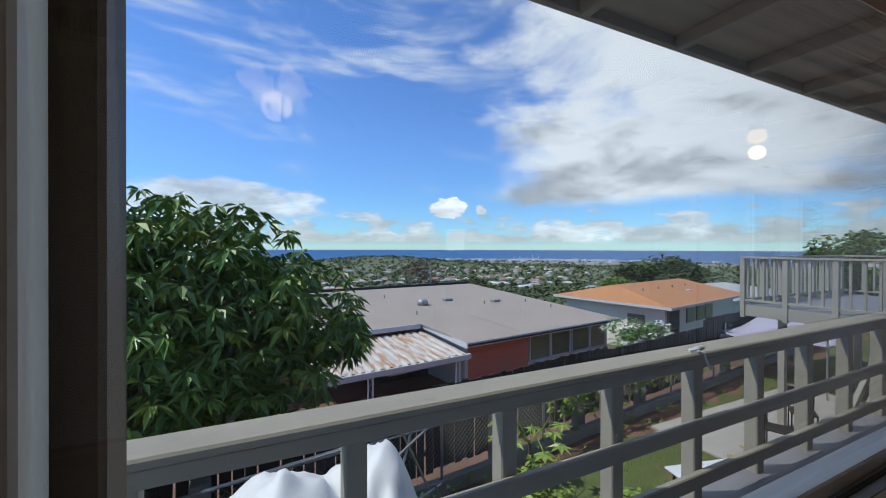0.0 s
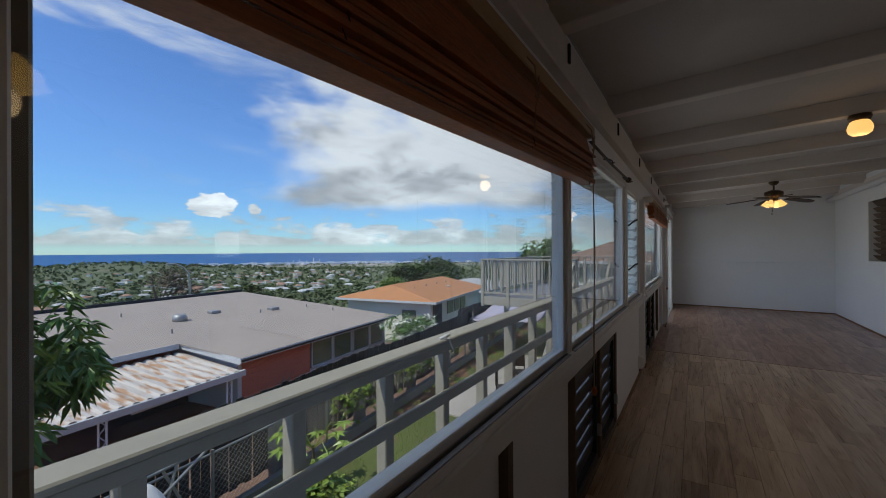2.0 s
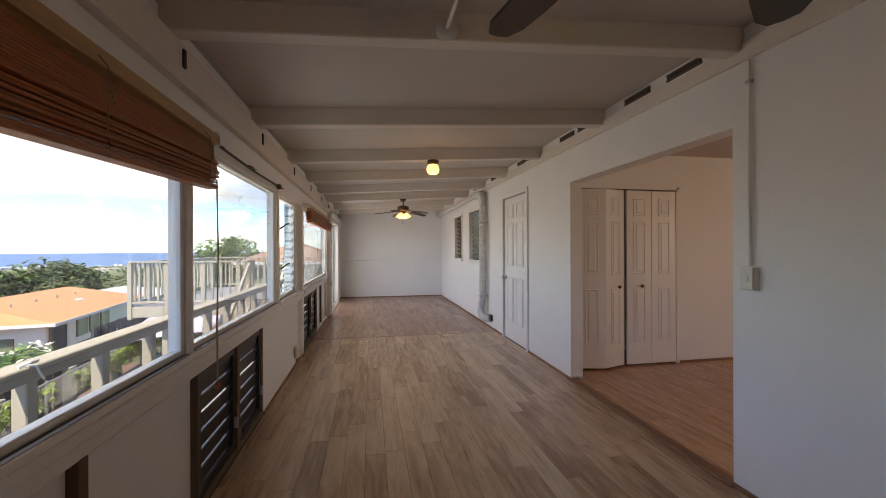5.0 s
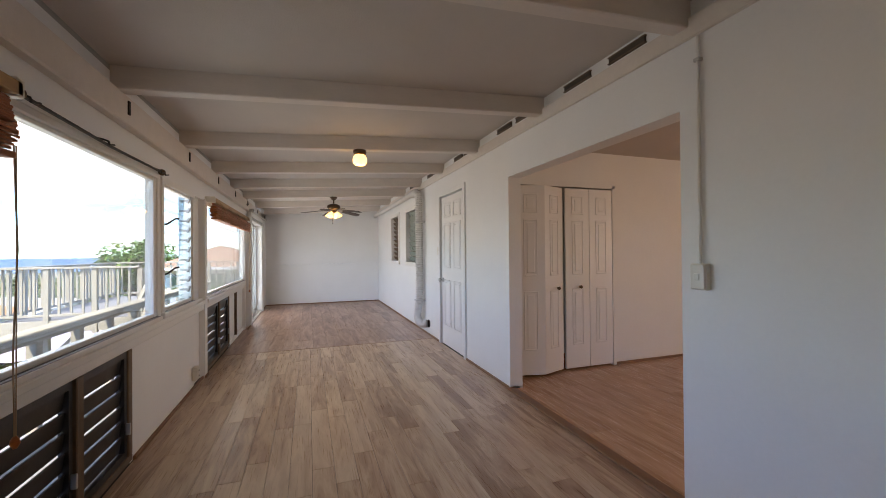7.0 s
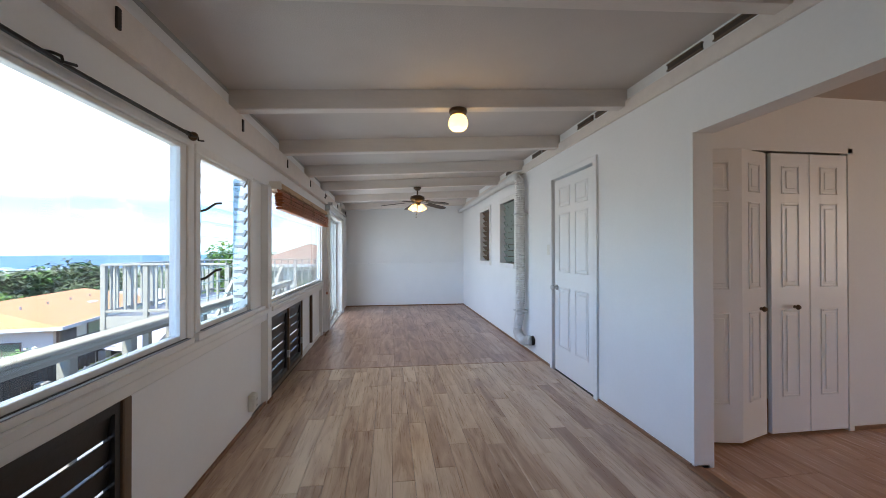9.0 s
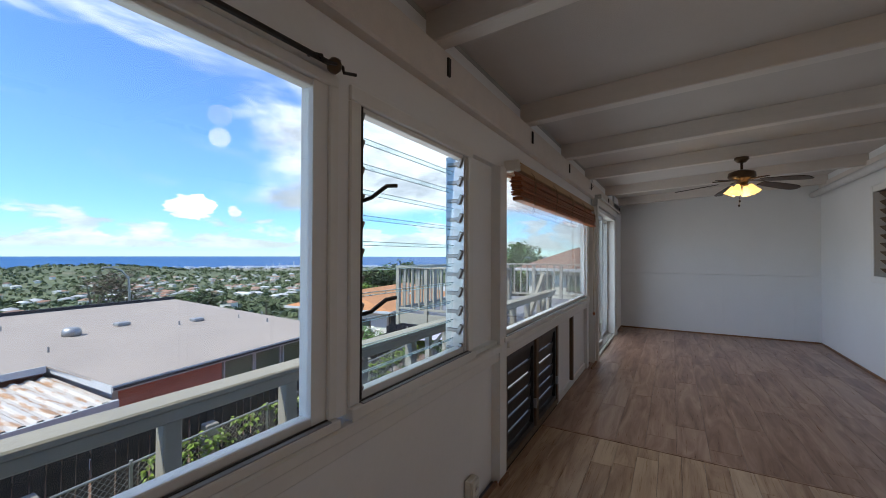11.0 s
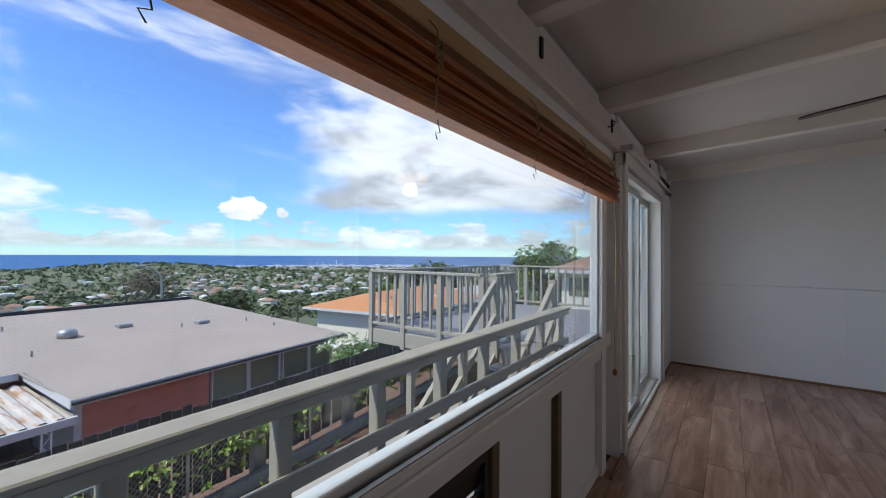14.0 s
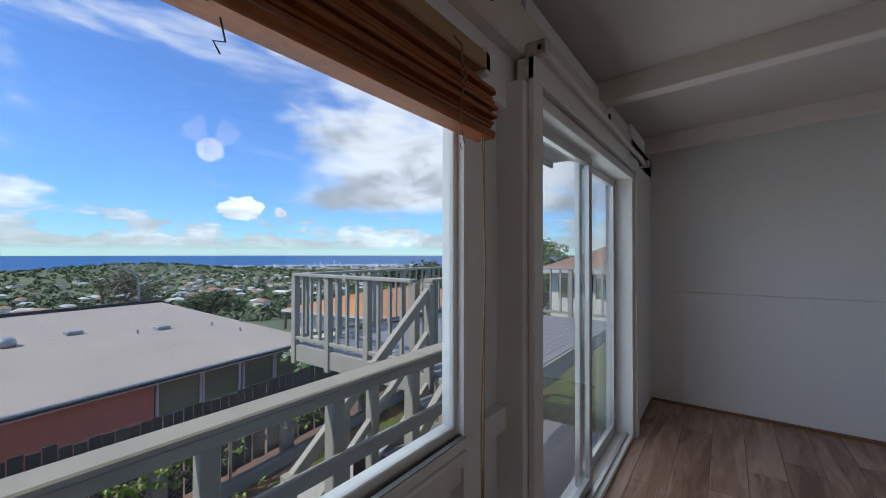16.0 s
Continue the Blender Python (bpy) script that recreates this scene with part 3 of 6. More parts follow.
def panel_door(name, w, h, mat, parent, cols=2, thick=0.035):
    """A moulded door leaf with raised panels, hinged at its origin, along +x, its face towards +y."""
    bm = bmesh.new()
    box(bm, 0, w, -thick, 0, 0, h, 0.002)
    m = 0.11 if cols == 2 else 0.08
    pw = (w - m * (cols + 1)) / cols
    for c in range(cols):
        x = m + c * (pw + m)
        for z0, z1 in ((0.13 * h, 0.44 * h), (0.52 * h, 0.82 * h), (0.855 * h, 0.955 * h)):
            for a, b, c0, d in ((x, x + 0.014, z0, z1), (x + pw - 0.014, x + pw, z0, z1), (x + 0.014, x + pw - 0.014, z0, z0 + 0.014), (x + 0.014, x + pw - 0.014, z1 - 0.014, z1)):
                box(bm, a, b, -0.001, 0.007, c0, d, 0.003)
            box(bm, x + 0.035, x + pw - 0.035, -0.001, 0.006, z0 + 0.035, z1 - 0.035, 0.004)
    return part(name, bm, mat, parent)


dr = tagged(thing("door_2", "white six-panel interior door, closed, with a chrome knob", "door", (5.13, -0.01, 0.0)), kind="structure")
panel_door("leaf", 0.83, 2.018, DOORWHITE, dr).location = (0, 0, 0.01)
part("door_handle", lathe([(0.03, 0), (0.03, 0.012), (0.012, 0.016), (0.012, 0.035), (0.028, 0.045), (0.03, 0.06), (0.018, 0.072)], 16, Matrix.Translation((0.77, 0.0, 0.89)) @ Matrix.Rotation(radians(-90), 4, "X")), ALU, dr, "chrome door knob", True)
for z in (0.25, 1.05, 1.8):
    part("hinge", boxes((-0.015, 0.012, 0.0, 0.012, z, z + 0.09), bev=0.002), TRIM, dr)
setting("trim_door_casing", boxes((5.05, 5.11, 0, 0.02, 0, 2.10), (5.98, 6.03, 0, 0.02, 0, 2.10), (5.11, 5.98, 0, 0.02, 2.045, 2.10), bev=0.003), WALL)

# living room beside the sunroom
floor_living = setting("floor_living", boxes((-3.0, 8.0, -9.0, R + 0.07, -0.12, -0.012)), SUBFLOOR, "orange laminate floor of the living room")
setting("wall_closet", boxes((4.30, 4.42, -0.20, R, 0, 2.40), (4.30, 4.42, -1.46, -0.20, 1.97, 2.40), (4.30, 4.42, -3.22, -1.46, 0, 2.40), (4.30, 4.42, -4.25, -3.22, 2.0, 2.40), (4.30, 4.42, -9, -4.25, 0, 2.40)), WALL)
setting("wall_closet_back", boxes((4.9, 4.95, -1.5, R, 0, 2.4)), WALL)
setting("wall_living", boxes((-3.1, -3.0, -9, R, 0, 2.4), (-3.1, 4.3, -6.1, -6.0, 0, 0.9), (-3.1, 4.3, -6.1, -6.0, 2.0, 2.4), (-3.1, -1.2, -6.1, -6.0, 0.9, 2.0), (1.2, 4.3, -6.1, -6.0, 0.9, 2.0), (6.5, 6.6, -9, -8.2, 0, 2.4), (6.5, 6.6, -6.6, -1.5, 0, 2.4), (6.5, 6.6, -8.2, -6.6, 0, 1.08), (6.5, 6.6, -8.2, -6.6, 1.85, 2.4), (4.42, 6.5, -1.6, -1.5, 0, 2.4), (4.3, 8, -9.1, -9, 0, 2.4)), WALL)
setting("ceiling_living", boxes((-3.1, 8.0, -9.1, R, 2.36, 2.46)), CEIL)
setting("roof_inner", boxes((-3.4, 12.4, -9.4, 0.0, 2.70, 2.85)), SOFFIT)
setting("trim_threshold", boxes((2.20, 4.02, -0.05, 0.035, 0.0, 0.016), bev=0.006), BASEWOOD)
setting("baseboard", boxes((X0, 2.22, 0, 0.014, 0, 0.022), (4.02, 5.05, 0, 0.014, 0, 0.022), (6.03, X1, 0, 0.014, 0, 0.022), (X1 - 0.014, X1, 0.014, 2.74, 0, 0.022), (3.70, 5.38, YW - 0.012, YW + 0.004, 0, 0.022), (10.3, X1, 2.736, 2.75, 0, 0.022), (4.286, 4.30, -3.22, -1.48, 0, 0.025), (4.0, 4.03, -0.10, -0.0, 0.0, 0.02), (5.38, 5.5, YW - 0.035, YW - 0.02, 0, 0.022), (8.06, 8.42, YW - 0.075, YW - 0.06, 0, 0.02)), BASEWOOD)
closet = tagged(thing("door_3", "white six-panel bifold closet doors, one pair half folded", "closet door"), kind="structure")
for x, y, turn, w in ((4.26, -0.22, -102, 0.31), (4.20, -0.52, -72, 0.30), (4.285, -0.835, -90, 0.305), (4.285, -1.145, -90, 0.305)):
    leaf = panel_door("leaf", w, 1.93, DOORWHITE, closet, 1, 0.03)
    leaf.matrix_local = Matrix.Translation((x, y, 0.02)) @ Matrix.Rotation(radians(turn), 4, "Z") @ Matrix.Scale(-1, 4, (0, 1, 0))
for x, y in ((4.225, -0.69), (4.27, -1.0)):
    part("door_handle", lathe([(0.012, 0), (0.009, 0.015), (0.019, 0.024), (0.012, 0.036)], 12, Matrix.Translation((x, y, 0.89)) @ Matrix.Rotation(radians(-90), 4, "Y")), BRASS, closet, "small brown knob", True)
setting("trim_closet", boxes((4.285, 4.30, -1.50, -1.46, 0, 2.0), (4.285, 4.30, -1.50, -0.16, 1.965, 2.0)), WALL)
setting("window_far_room", boxes((6.48, 6.53, -8.2, -6.6, 1.84, 1.88), (6.48, 6.53, -8.2, -6.6, 1.05, 1.09), *[(6.5, 6.56, -8.2, -6.6, 1.12 + 0.075 * k, 1.125 + 0.075 * k) for k in range(10)]), TRIM)


# ---- louvred vents under the windows ----
def floor_vent(x0, x1, label):
    v = thing("louvre_vent", label, "vent", group="floor vents under the windows")
    mid = (x0 + x1) / 2
    part("frame", boxes((x0, x1, 2.79, 2.85, 0.70, 0.755), (x0, x1, 2.79, 2.85, 0.02, 0.06), (x0, x0 + 0.03, 2.79, 2.85, 0.06, 0.70), (x1 - 0.05, x1, 2.79, 2.85, 0.06, 0.70), (mid - 0.03, mid + 0.03, 2.785, 2.85, 0.06, 0.70), bev=0.004), BROWNSTUD, v)
    for a, b in ((x0 + 0.035, mid - 0.035), (mid + 0.035, x1 - 0.055)):
        part("leaf_frame", boxes((a, a + 0.03, 2.80, 2.84, 0.062, 0.698), (b - 0.03, b, 2.80, 2.84, 0.062, 0.698), (a + 0.03, b - 0.03, 2.80, 2.84, 0.66, 0.698), (a + 0.03, b - 0.03, 2.80, 2.84, 0.062, 0.10)), BLACK, v)
        for k in range(6):
            bm = bmesh.new()
            box(bm, a + 0.03, b - 0.03, -0.005, 0.005, -0.044, 0.044, 0.002)
            bmesh.ops.transform(bm, matrix=Matrix.Translation((0, 2.825, 0.149 + k * 0.0925)) @ Matrix.Rotation(radians(9), 4, "X"), verts=bm.verts)
            part("slat", bm, BLACK, v)
        part("latch", boxes((b - 0.02, b - 0.008, 2.775, 2.80, 0.20, 0.27), bev=0.003), ALU, v)


floor_vent(2.48, 3.66, "pair of black louvred vents below the window, closed")
floor_vent(5.51, 6.78, "pair of black louvred vents below the window, slats ajar")


# ---- rolled bamboo blinds ----
def blind(x0, x1, label, dip=0.0, low=0.0):
    """A rolled blind; its reeds hang low metres lower, and dip more at x0."""
    b = thing("bamboo_blind", label, "blind", group="bamboo blinds")
    part("head_rail", boxes((x0, x1, 2.70, 2.74, 1.828, 1.878), bev=0.004), BAMBOO2, b, "tan wooden head rail")
    part("bracket", boxes((x0 - 0.01, x0 + 0.03, 2.70, 2.80, 1.822, 1.89), bev=0.006), PLASTIC, b)
    part("bracket", boxes((x1 - 0.03, x1 + 0.01, 2.70, 2.80, 1.822, 1.89), bev=0.006), PLASTIC, b)
    rng = random.Random(3)
    for k in range(14):
        z = 1.826 - k * 0.0105
        y = 2.735 - 0.0022 * k
        bm = bmesh.new()
        box(bm, x0 + 0.01 + rng.uniform(-0.008, 0.008), x1 - 0.01 + rng.uniform(-0.008, 0.008), y - 0.004, y + 0.004, z - 0.0098, z, 0.002)
        part("reed", bm, BAMBOO, b)

    for k in range(11):
        z = 1.768 - k * 0.0105
        d = 0.030 + 0.006 * (k % 3) + rng.uniform(-0.004, 0.004)
        m = Matrix.Translation((0, 2.725, z)) @ Matrix.Rotation(radians(rng.uniform(-7, 7)), 4, "X")
        bm = bmesh.new()
        box(bm, x0 + rng.uniform(-0.012, 0.012), x1 + rng.uniform(-0.012, 0.012), -d, d * 0.8, -0.0045, 0.0045, 0.0015, m)
        part("folded_reed", bm, BAMBOO, b)
    part("bottom_rail", boxes((x0 + 0.0, x1, 2.685, 2.745, 1.628, 1.650), bev=0.004), BAMBOO, b)
    for reed in b.children:
        if reed.name.split(".")[0] in ("folded_reed", "bottom_rail"):
            reed.data.transform(Matrix.Translation((x1, 0, -low)) @ Matrix.Rotation(-dip / (x1 - x0), 4, "Y") @ Matrix.Translation((-x1, 0, 0)))
    n = max(3, int((x1 - x0) / 0.5))
    for k in range(n):
        x = x0 + 0.22 + k * (x1 - x0 - 0.4) / (n - 1)
        pts = [(x, 2.70, 1.85), (x + 0.004, 2.678, 1.82), (x - 0.006, 2.672, 1.78), (x + 0.01, 2.668, 1.74), (x - 0.008, 2.672, 1.70), (x, 2.678, 1.635)]
        part("cord", tube(pts, 0.0022, 5), CORD, b)
        for j in range(3):
            z = 1.73 + 0.022 * j
            part("knot", tube([(x - 0.012, 2.672, z), (x, 2.664, z + 0.012), (x + 0.012, 2.672, z + 0.002), (x, 2.668, z - 0.01), (x - 0.012, 2.672, z)], 0.0025, 5), CORD, b)
        part("cord_end", tube([(x + 0.02, 2.69, 1.63), (x + 0.024, 2.685, 1.60), (x + 0.012, 2.69, 1.598), (x + 0.02, 2.69, 1.585)], 0.0013, 5), IRON, b)
    x = x1 - 0.05
    part("pull_cord", tube([(x, 2.70, 1.65), (x + 0.01, 2.695, 1.3), (x - 0.004, 2.70, 0.95), (x + 0.004, 2.70, 0.66)], 0.0028, 5), CORD, b)
    part("pull_cord", tube([(x + 0.012, 2.70, 1.65), (x + 0.014, 2.70, 1.2), (x + 0.01, 2.70, 0.66)], 0.0022, 5), CORD, b)
    part("tassel", lathe([(0.004, 0.03), (0.012, 0.018), (0.014, 0.004), (0.006, -0.012)], 10, Matrix.Translation((x + 0.006, 2.70, 0.64))), BAMBOO, b, "", True)


blind(0.70, 2.52, "reddish bamboo blind rolled up over the window", 0.07, 0.025)
blind(5.50, 8.07, "reddish bamboo blind rolled up over the wide window", 0.0, -0.018)

# curtain rod over the second window
rod = thing("curtain_rod", "thin dark bamboo curtain rod on small hooks", "curtain rod")
part("rod", tube([(2.60, 2.76, 1.868), (3.3, 2.755, 1.852), (4.08, 2.76, 1.868)], 0.008, 8), IRON, rod)
for x in (2.60, 4.08):
    part("finial", lathe([(0.008, -0.02), (0.022, -0.008), (0.024, 0.006), (0.010, 0.022)], 12, Matrix.Translation((x, 2.76, 1.868)) @ Matrix.Rotation(radians(90), 4, "Y")), BRASS, rod, "", True)
for x in (2.64, 3.25, 4.02, 4.10):
    part("hook", tube([(x, 2.80, 1.883), (x, 2.77, 1.878), (x, 2.745, 1.868), (x + 0.004, 2.745, 1.853), (x + 0.05, 2.74, 1.863)], 0.005, 6), IRON, rod)
track = thing("drapery_track", "white metal drapery track above the sliding door", "curtain track")
part("track", boxes((8.40, 10.60, 2.685, 2.71, 2.03, 2.055), bev=0.004), TRIM, track)
for x in (8.40, 10.55):
    part("end_bracket", boxes((x, x + 0.04, 2.67, 2.755, 2.02, 2.07), bev=0.006), ALU, track)
for x in (2.25, 3.5, 4.73, 5.90, 7.02, 8.15, 9.6, 10.95):
    tagged(part("hurricane_strap", boxes((x - 0.012, x + 0.012, 2.741, 2.752, 2.09, 2.17), bev=0.002), IRON), "small dark metal strap on the top plate", "metal strap", "metal straps")
for x, y, z in ((8.06, 2.742, 2.10),):
    hk = tagged(part("screw_hook", tube([(x, y + 0.02, z), (x, y - 0.02, z), (x, y - 0.035, z + 0.02), (x, y - 0.02, z + 0.035), (x, y - 0.008, z + 0.022)], 0.004, 6), IRON), "dark screw hook in the top plate", "hook")
for x in (2.42, 2.86, 3.56, 3.92, 4.80, 5.12, 5.98, 6.3, 7.1, 7.4):
    v = thing("vent_slot", "dark narrow vent slot under the ceiling", "vent", group="vent slots")
    part("opening", boxes((x, x + 0.27, 0.0, 0.012, 2.425, 2.455)), SUBFLOOR, v)
    part("rim", boxes((x - 0.006, x + 0.276, 0.0, 0.016, 2.418, 2.425), (x - 0.006, x + 0.276, 0.0, 0.016, 2.455, 2.462)), BROWNSTUD, v)


# ---- ceiling lights and fans ----
def bulb_lamp(place, watts, colour=(1.0, 0.68, 0.36), r=0.06):
    li = new("lamp_light", bpy.data.lights.new("lamp_light", "POINT"))
    li.data.energy, li.data.color, li.data.shadow_soft_size = watts, colour, r
    li.location = place


gl = thing("globe_light", "lit amber glass globe ceiling light on a beam", "ceiling light", (4.66, 1.28, 0))
zc = ceil_z(1.28)
part("base", lathe([(0.062, zc), (0.066, zc - 0.02), (0.055, zc - 0.045)], 20), BRASS, gl, "", True)
part("globe", lathe([(0.042, zc - 0.04), (0.056, zc - 0.055), (0.067, zc - 0.08), (0.070, zc - 0.105), (0.063, zc - 0.13), (0.044, zc - 0.148), (0.03, zc - 0.15)], 24), BULB, gl, "amber frosted glass globe", True)
bulb_lamp((4.66, 1.28, zc - 0.235), 0.5)


def ceiling_fan(x, y, first, watts, drop=0.0, reach=1.0):
    f = thing("ceiling_fan", "bronze ceiling fan with dark blades and lit amber shades", "ceiling fan", (x, y, 0), "ceiling fans")
    z = ceil_z(y)
    part("canopy", lathe([(0.06, z), (0.062, z - 0.02), (0.035, z - 0.05), (0.016, z - 0.055)], 20), BRASS, f, "", True)
    part("rod", lathe([(0.012, z - 0.05), (0.012, z - 0.13 - drop)], 12), BRASS, f, "", True)
    z -= drop
    part("motor_housing", lathe([(0.02, z - 0.12), (0.06, z - 0.13), (0.11, z - 0.15), (0.115, z - 0.19), (0.10, z - 0.215), (0.06, z - 0.23), (0.045, z - 0.26), (0.05, z - 0.275), (0.02, z - 0.285)], 24), BRASS, f, "", True)
    for k in range(5):
        a = radians(first + 72 * k)
        turn = Matrix.Rotation(a, 4, "Z")
        bm = bmesh.new()
        outline = [(0.19, 0.045), (0.30, 0.058), (0.45, 0.066), (0.53, 0.06), (0.565, 0.035), (0.57, 0.0)]
        outline = [(px_ * reach, py_) for px_, py_ in outline]
        pts = outline + [(px_, -py_) for px_, py_ in reversed(outline[:-1])]
        top = [bm.verts.new((p, q, 0.004)) for p, q in pts]
        low_ = [bm.verts.new((p, q, -0.004)) for p, q in pts]
        bm.faces.new(top), bm.faces.new(low_[::-1])
        for i in range(len(pts)):
            j = (i + 1) % len(pts)
            bm.faces.new((top[i], low_[i], low_[j], top[j]))
        bmesh.ops.transform(bm, matrix=turn @ Matrix.Translation((0, 0, z - 0.225)) @ Matrix.Rotation(radians(7), 4, "Y") @ Matrix.Rotation(radians(-9), 4, "X"), verts=bm.verts)
        part("blade", bm, BLADE, f)
        bm = bmesh.new()
        box(bm, 0.08, 0.24, -0.014, 0.014, z - 0.226, z - 0.216, 0.003, turn)
        part("blade_arm", bm, BRASS, f)
    for k in range(4):
        a = radians(45 + 90 * k + first)
        m = Matrix.Translation((0.075 * math.cos(a), 0.075 * math.sin(a), z - 0.285)) @ Matrix.Rotation(a, 4, "Z") @ Matrix.Rotation(radians(-28), 4, "Y")
        part("lamp_shade", lathe([(0.018, 0.01), (0.026, -0.01), (0.034, -0.035), (0.045, -0.065), (0.052, -0.08), (0.044, -0.078), (0.02, -0.03)], 16, m), BULB, f, "amber glass bell shade", True)
    for dx_, ln in ((0.02, 0.16), (-0.03, 0.12)):
        part("pull_chain", tube([(dx_, 0.02, z - 0.28), (dx_, 0.02, z - 0.30 - ln)], 0.002, 5), BRASS, f)
        part("chain_knob", lathe([(0.004, 0.012), (0.009, 0.0), (0.004, -0.012)], 8, Matrix.Translation((dx_, 0.02, z - 0.31 - ln))), IRON, f, "", True)
    bulb_lamp((x, y, z - 0.42), watts)


ceiling_fan(8.05, 1.33, 14, 0.7)
ceiling_fan(0.86, 1.38, 20, 0.4, 0.05, 1.15)
rodc = thing("conduit_drop", "short white conduit on a round ceiling plate", "conduit")
part("plate", lathe([(0.05, 0), (0.05, -0.012), (0.02, -0.03)], 16, Matrix.Translation((2.12, 1.62, ceil_z(1.62) + 0.03)) @ Matrix.Rotation(radians(90), 4, "Y") @ Matrix.Scale(-1, 4, (0, 0, 1))), TRIM, rodc, "", True)
part("conduit", tube([(2.11, 1.62, ceil_z(1.62) + 0.035), (1.6, 1.62, ceil_z(1.62) + 0.05), (1.0, 1.62, ceil_z(1.62) + 0.06)], 0.009, 8), TRIM, rodc)

# ---- duct, switches, outlets ----
duct = thing("flexible_duct", "white ribbed flexible duct running up the wall and along it", "duct")
key = [(6.58, 0.03, 0.17), (6.66, 0.10, 0.16), (6.80, 0.10, 0.17), (6.90, 0.10, 0.25), (6.88, 0.09, 0.36), (6.83, 0.085, 0.48), (6.83, 0.08, 1.0), (6.83, 0.08, 1.6), (6.83, 0.08, 2.09), (6.85, 0.085, 2.19), (6.95, 0.09, 2.25), (7.20, 0.09, 2.262)]
pts = []
for a, b in zip(key, key[1:]):
    n = max(2, int((Vector(b) - Vector(a)).length / 0.014))
    pts += [tuple(Vector(a).lerp(Vector(b), i / n)) for i in range(n)]
part("ribbed_hose", tube(pts, 0.054, 14, ribs=0.010), DUCT, duct)
part("straight_pipe", tube([(7.18, 0.09, 2.265), (9.0, 0.085, 2.255), (11.19, 0.085, 2.24)], 0.047, 14), DUCT, duct, "smooth white pipe", True)
for z in (0.5, 1.75):
    part("clamp", boxes((6.762, 6.898, 0.0, 0.152, z, z + 0.018)), ALU, duct)
part("wall_collar", lathe([(0.06, 0), (0.06, 0.012), (0.052, 0.02)], 16, Matrix.Translation((6.58, 0.0, 0.17)) @ Matrix.Rotation(radians(-90), 4, "X")), IRON, duct, "", True)


def plate(name, label, category, m, sockets):
    t = new(name)
    t.matrix_world = m
    tagged(t, label, category)
    part("cover_plate", boxes((-0.036, 0.036, 0, 0.008, -0.058, 0.058), bev=0.003), PLASTIC, t)
    for z in ((-0.024, 0.024) if sockets else (0,)):
        part("socket" if sockets else "toggle", boxes((-0.014, 0.014, 0.008, 0.014, z - 0.016, z + 0.016), bev=0.003), PLASTIC, t)
        if sockets:
            part("slot", boxes((-0.008, -0.005, 0.0142, 0.0152, z - 0.006, z + 0.006), (0.005, 0.008, 0.0142, 0.0152, z - 0.006, z + 0.006)), IRON, t)
    return t


plate("light_switch", "ivory light switch by the door", "switch", pose(6.10, 0.0, 1.29), False)
sw = plate("fan_switch", "surface mounted switch box with a white conduit above", "switch", pose(2.11, 0.03, 1.15), False)
part("switch_box", boxes((-0.04, 0.04, -0.03, 0.0, -0.062, 0.062), bev=0.004), PLASTIC, sw)
part("conduit", tube([(0, -0.015, 0.06), (0, -0.015, 0.6), (0, -0.015, 1.14)], 0.008, 8), TRIM, sw)
part("conduit_clip", boxes((-0.014, 0.014, -0.03, -0.004, 1.02, 1.035)), ALU, sw)
ol = plate("wall_outlet", "ivory surface mounted double outlet near the floor", "outlet", pose(5.03, YW - 0.036, 0.15, 0, 0, 180), True)
part("outlet_box", boxes((-0.04, 0.04, -0.036, 0.0, -0.062, 0.062), bev=0.004), PLASTIC, ol)
plate("wall_outlet", "white wall outlet low on the living room wall", "outlet", pose(4.30, -2.88, 0.10, 0, 0, 90), True)
plate("light_switch", "white light switch by the living room doorway", "switch", pose(4.30, -4.32, 1.15, 0, 0, 90), False)
# ---- outdoors: materials ----
GRASS = material("lawn", (0.10, 0.125, 0.035), 0.9, vary=0.35, scale=0.8, fine=9, bump=0.6, dark=(0.20, 0.12, 0.065), spot=0.06)
DIRT = material("red_dirt", (0.19, 0.105, 0.065), 0.95, vary=0.3, scale=1.2, fine=14, bump=0.6)
SCRUB = material("far_scrub", (0.105, 0.125, 0.055), 0.95, vary=0.45, scale=0.02, fine=0.2, bump=0.0, dark=(0.24, 0.19, 0.12), spot=0.02)
COAST = material("coastal_flat", (0.27, 0.25, 0.20), 0.95, vary=0.4, scale=0.012, fine=0.1, bump=0.0, dark=(0.09, 0.12, 0.06), spot=0.08)
SEA = material("sea", (0.026, 0.11, 0.27), 0.5, vary=0.12, scale=0.004, fine=0.03, bump=0.0, stretch=(1, 1, 1), spec=0.15)
LEAF = material("mango_leaf", (0.10, 0.20, 0.035), 0.4, vary=0.35, scale=2.5, fine=12, bump=0.0)
LEAF2 = material("young_leaf", (0.21, 0.30, 0.045), 0.42, vary=0.3, scale=2.5, fine=12, bump=0.0)
LEAF3 = material("dark_far_leaf", (0.085, 0.11, 0.04), 0.8, vary=0.45, scale=0.7, fine=5, bump=0.0)
BARK = material("bark", (0.12, 0.09, 0.065), 0.9, vary=0.3, scale=5, fine=30, bump=0.5, stretch=(3, 3, 0.6))
ROOF = material("grey_gravel_roof", (0.36, 0.30, 0.25), 0.92, vary=0.10, scale=0.5, fine=25, bump=0.3, dark=(0.31, 0.255, 0.21), spot=0.0)
ORANGE = material("orange_roof", (0.50, 0.22, 0.09), 0.85, vary=0.12, scale=0.6, fine=12, bump=0.3, dark=(0.38, 0.17, 0.08), spot=0.0)
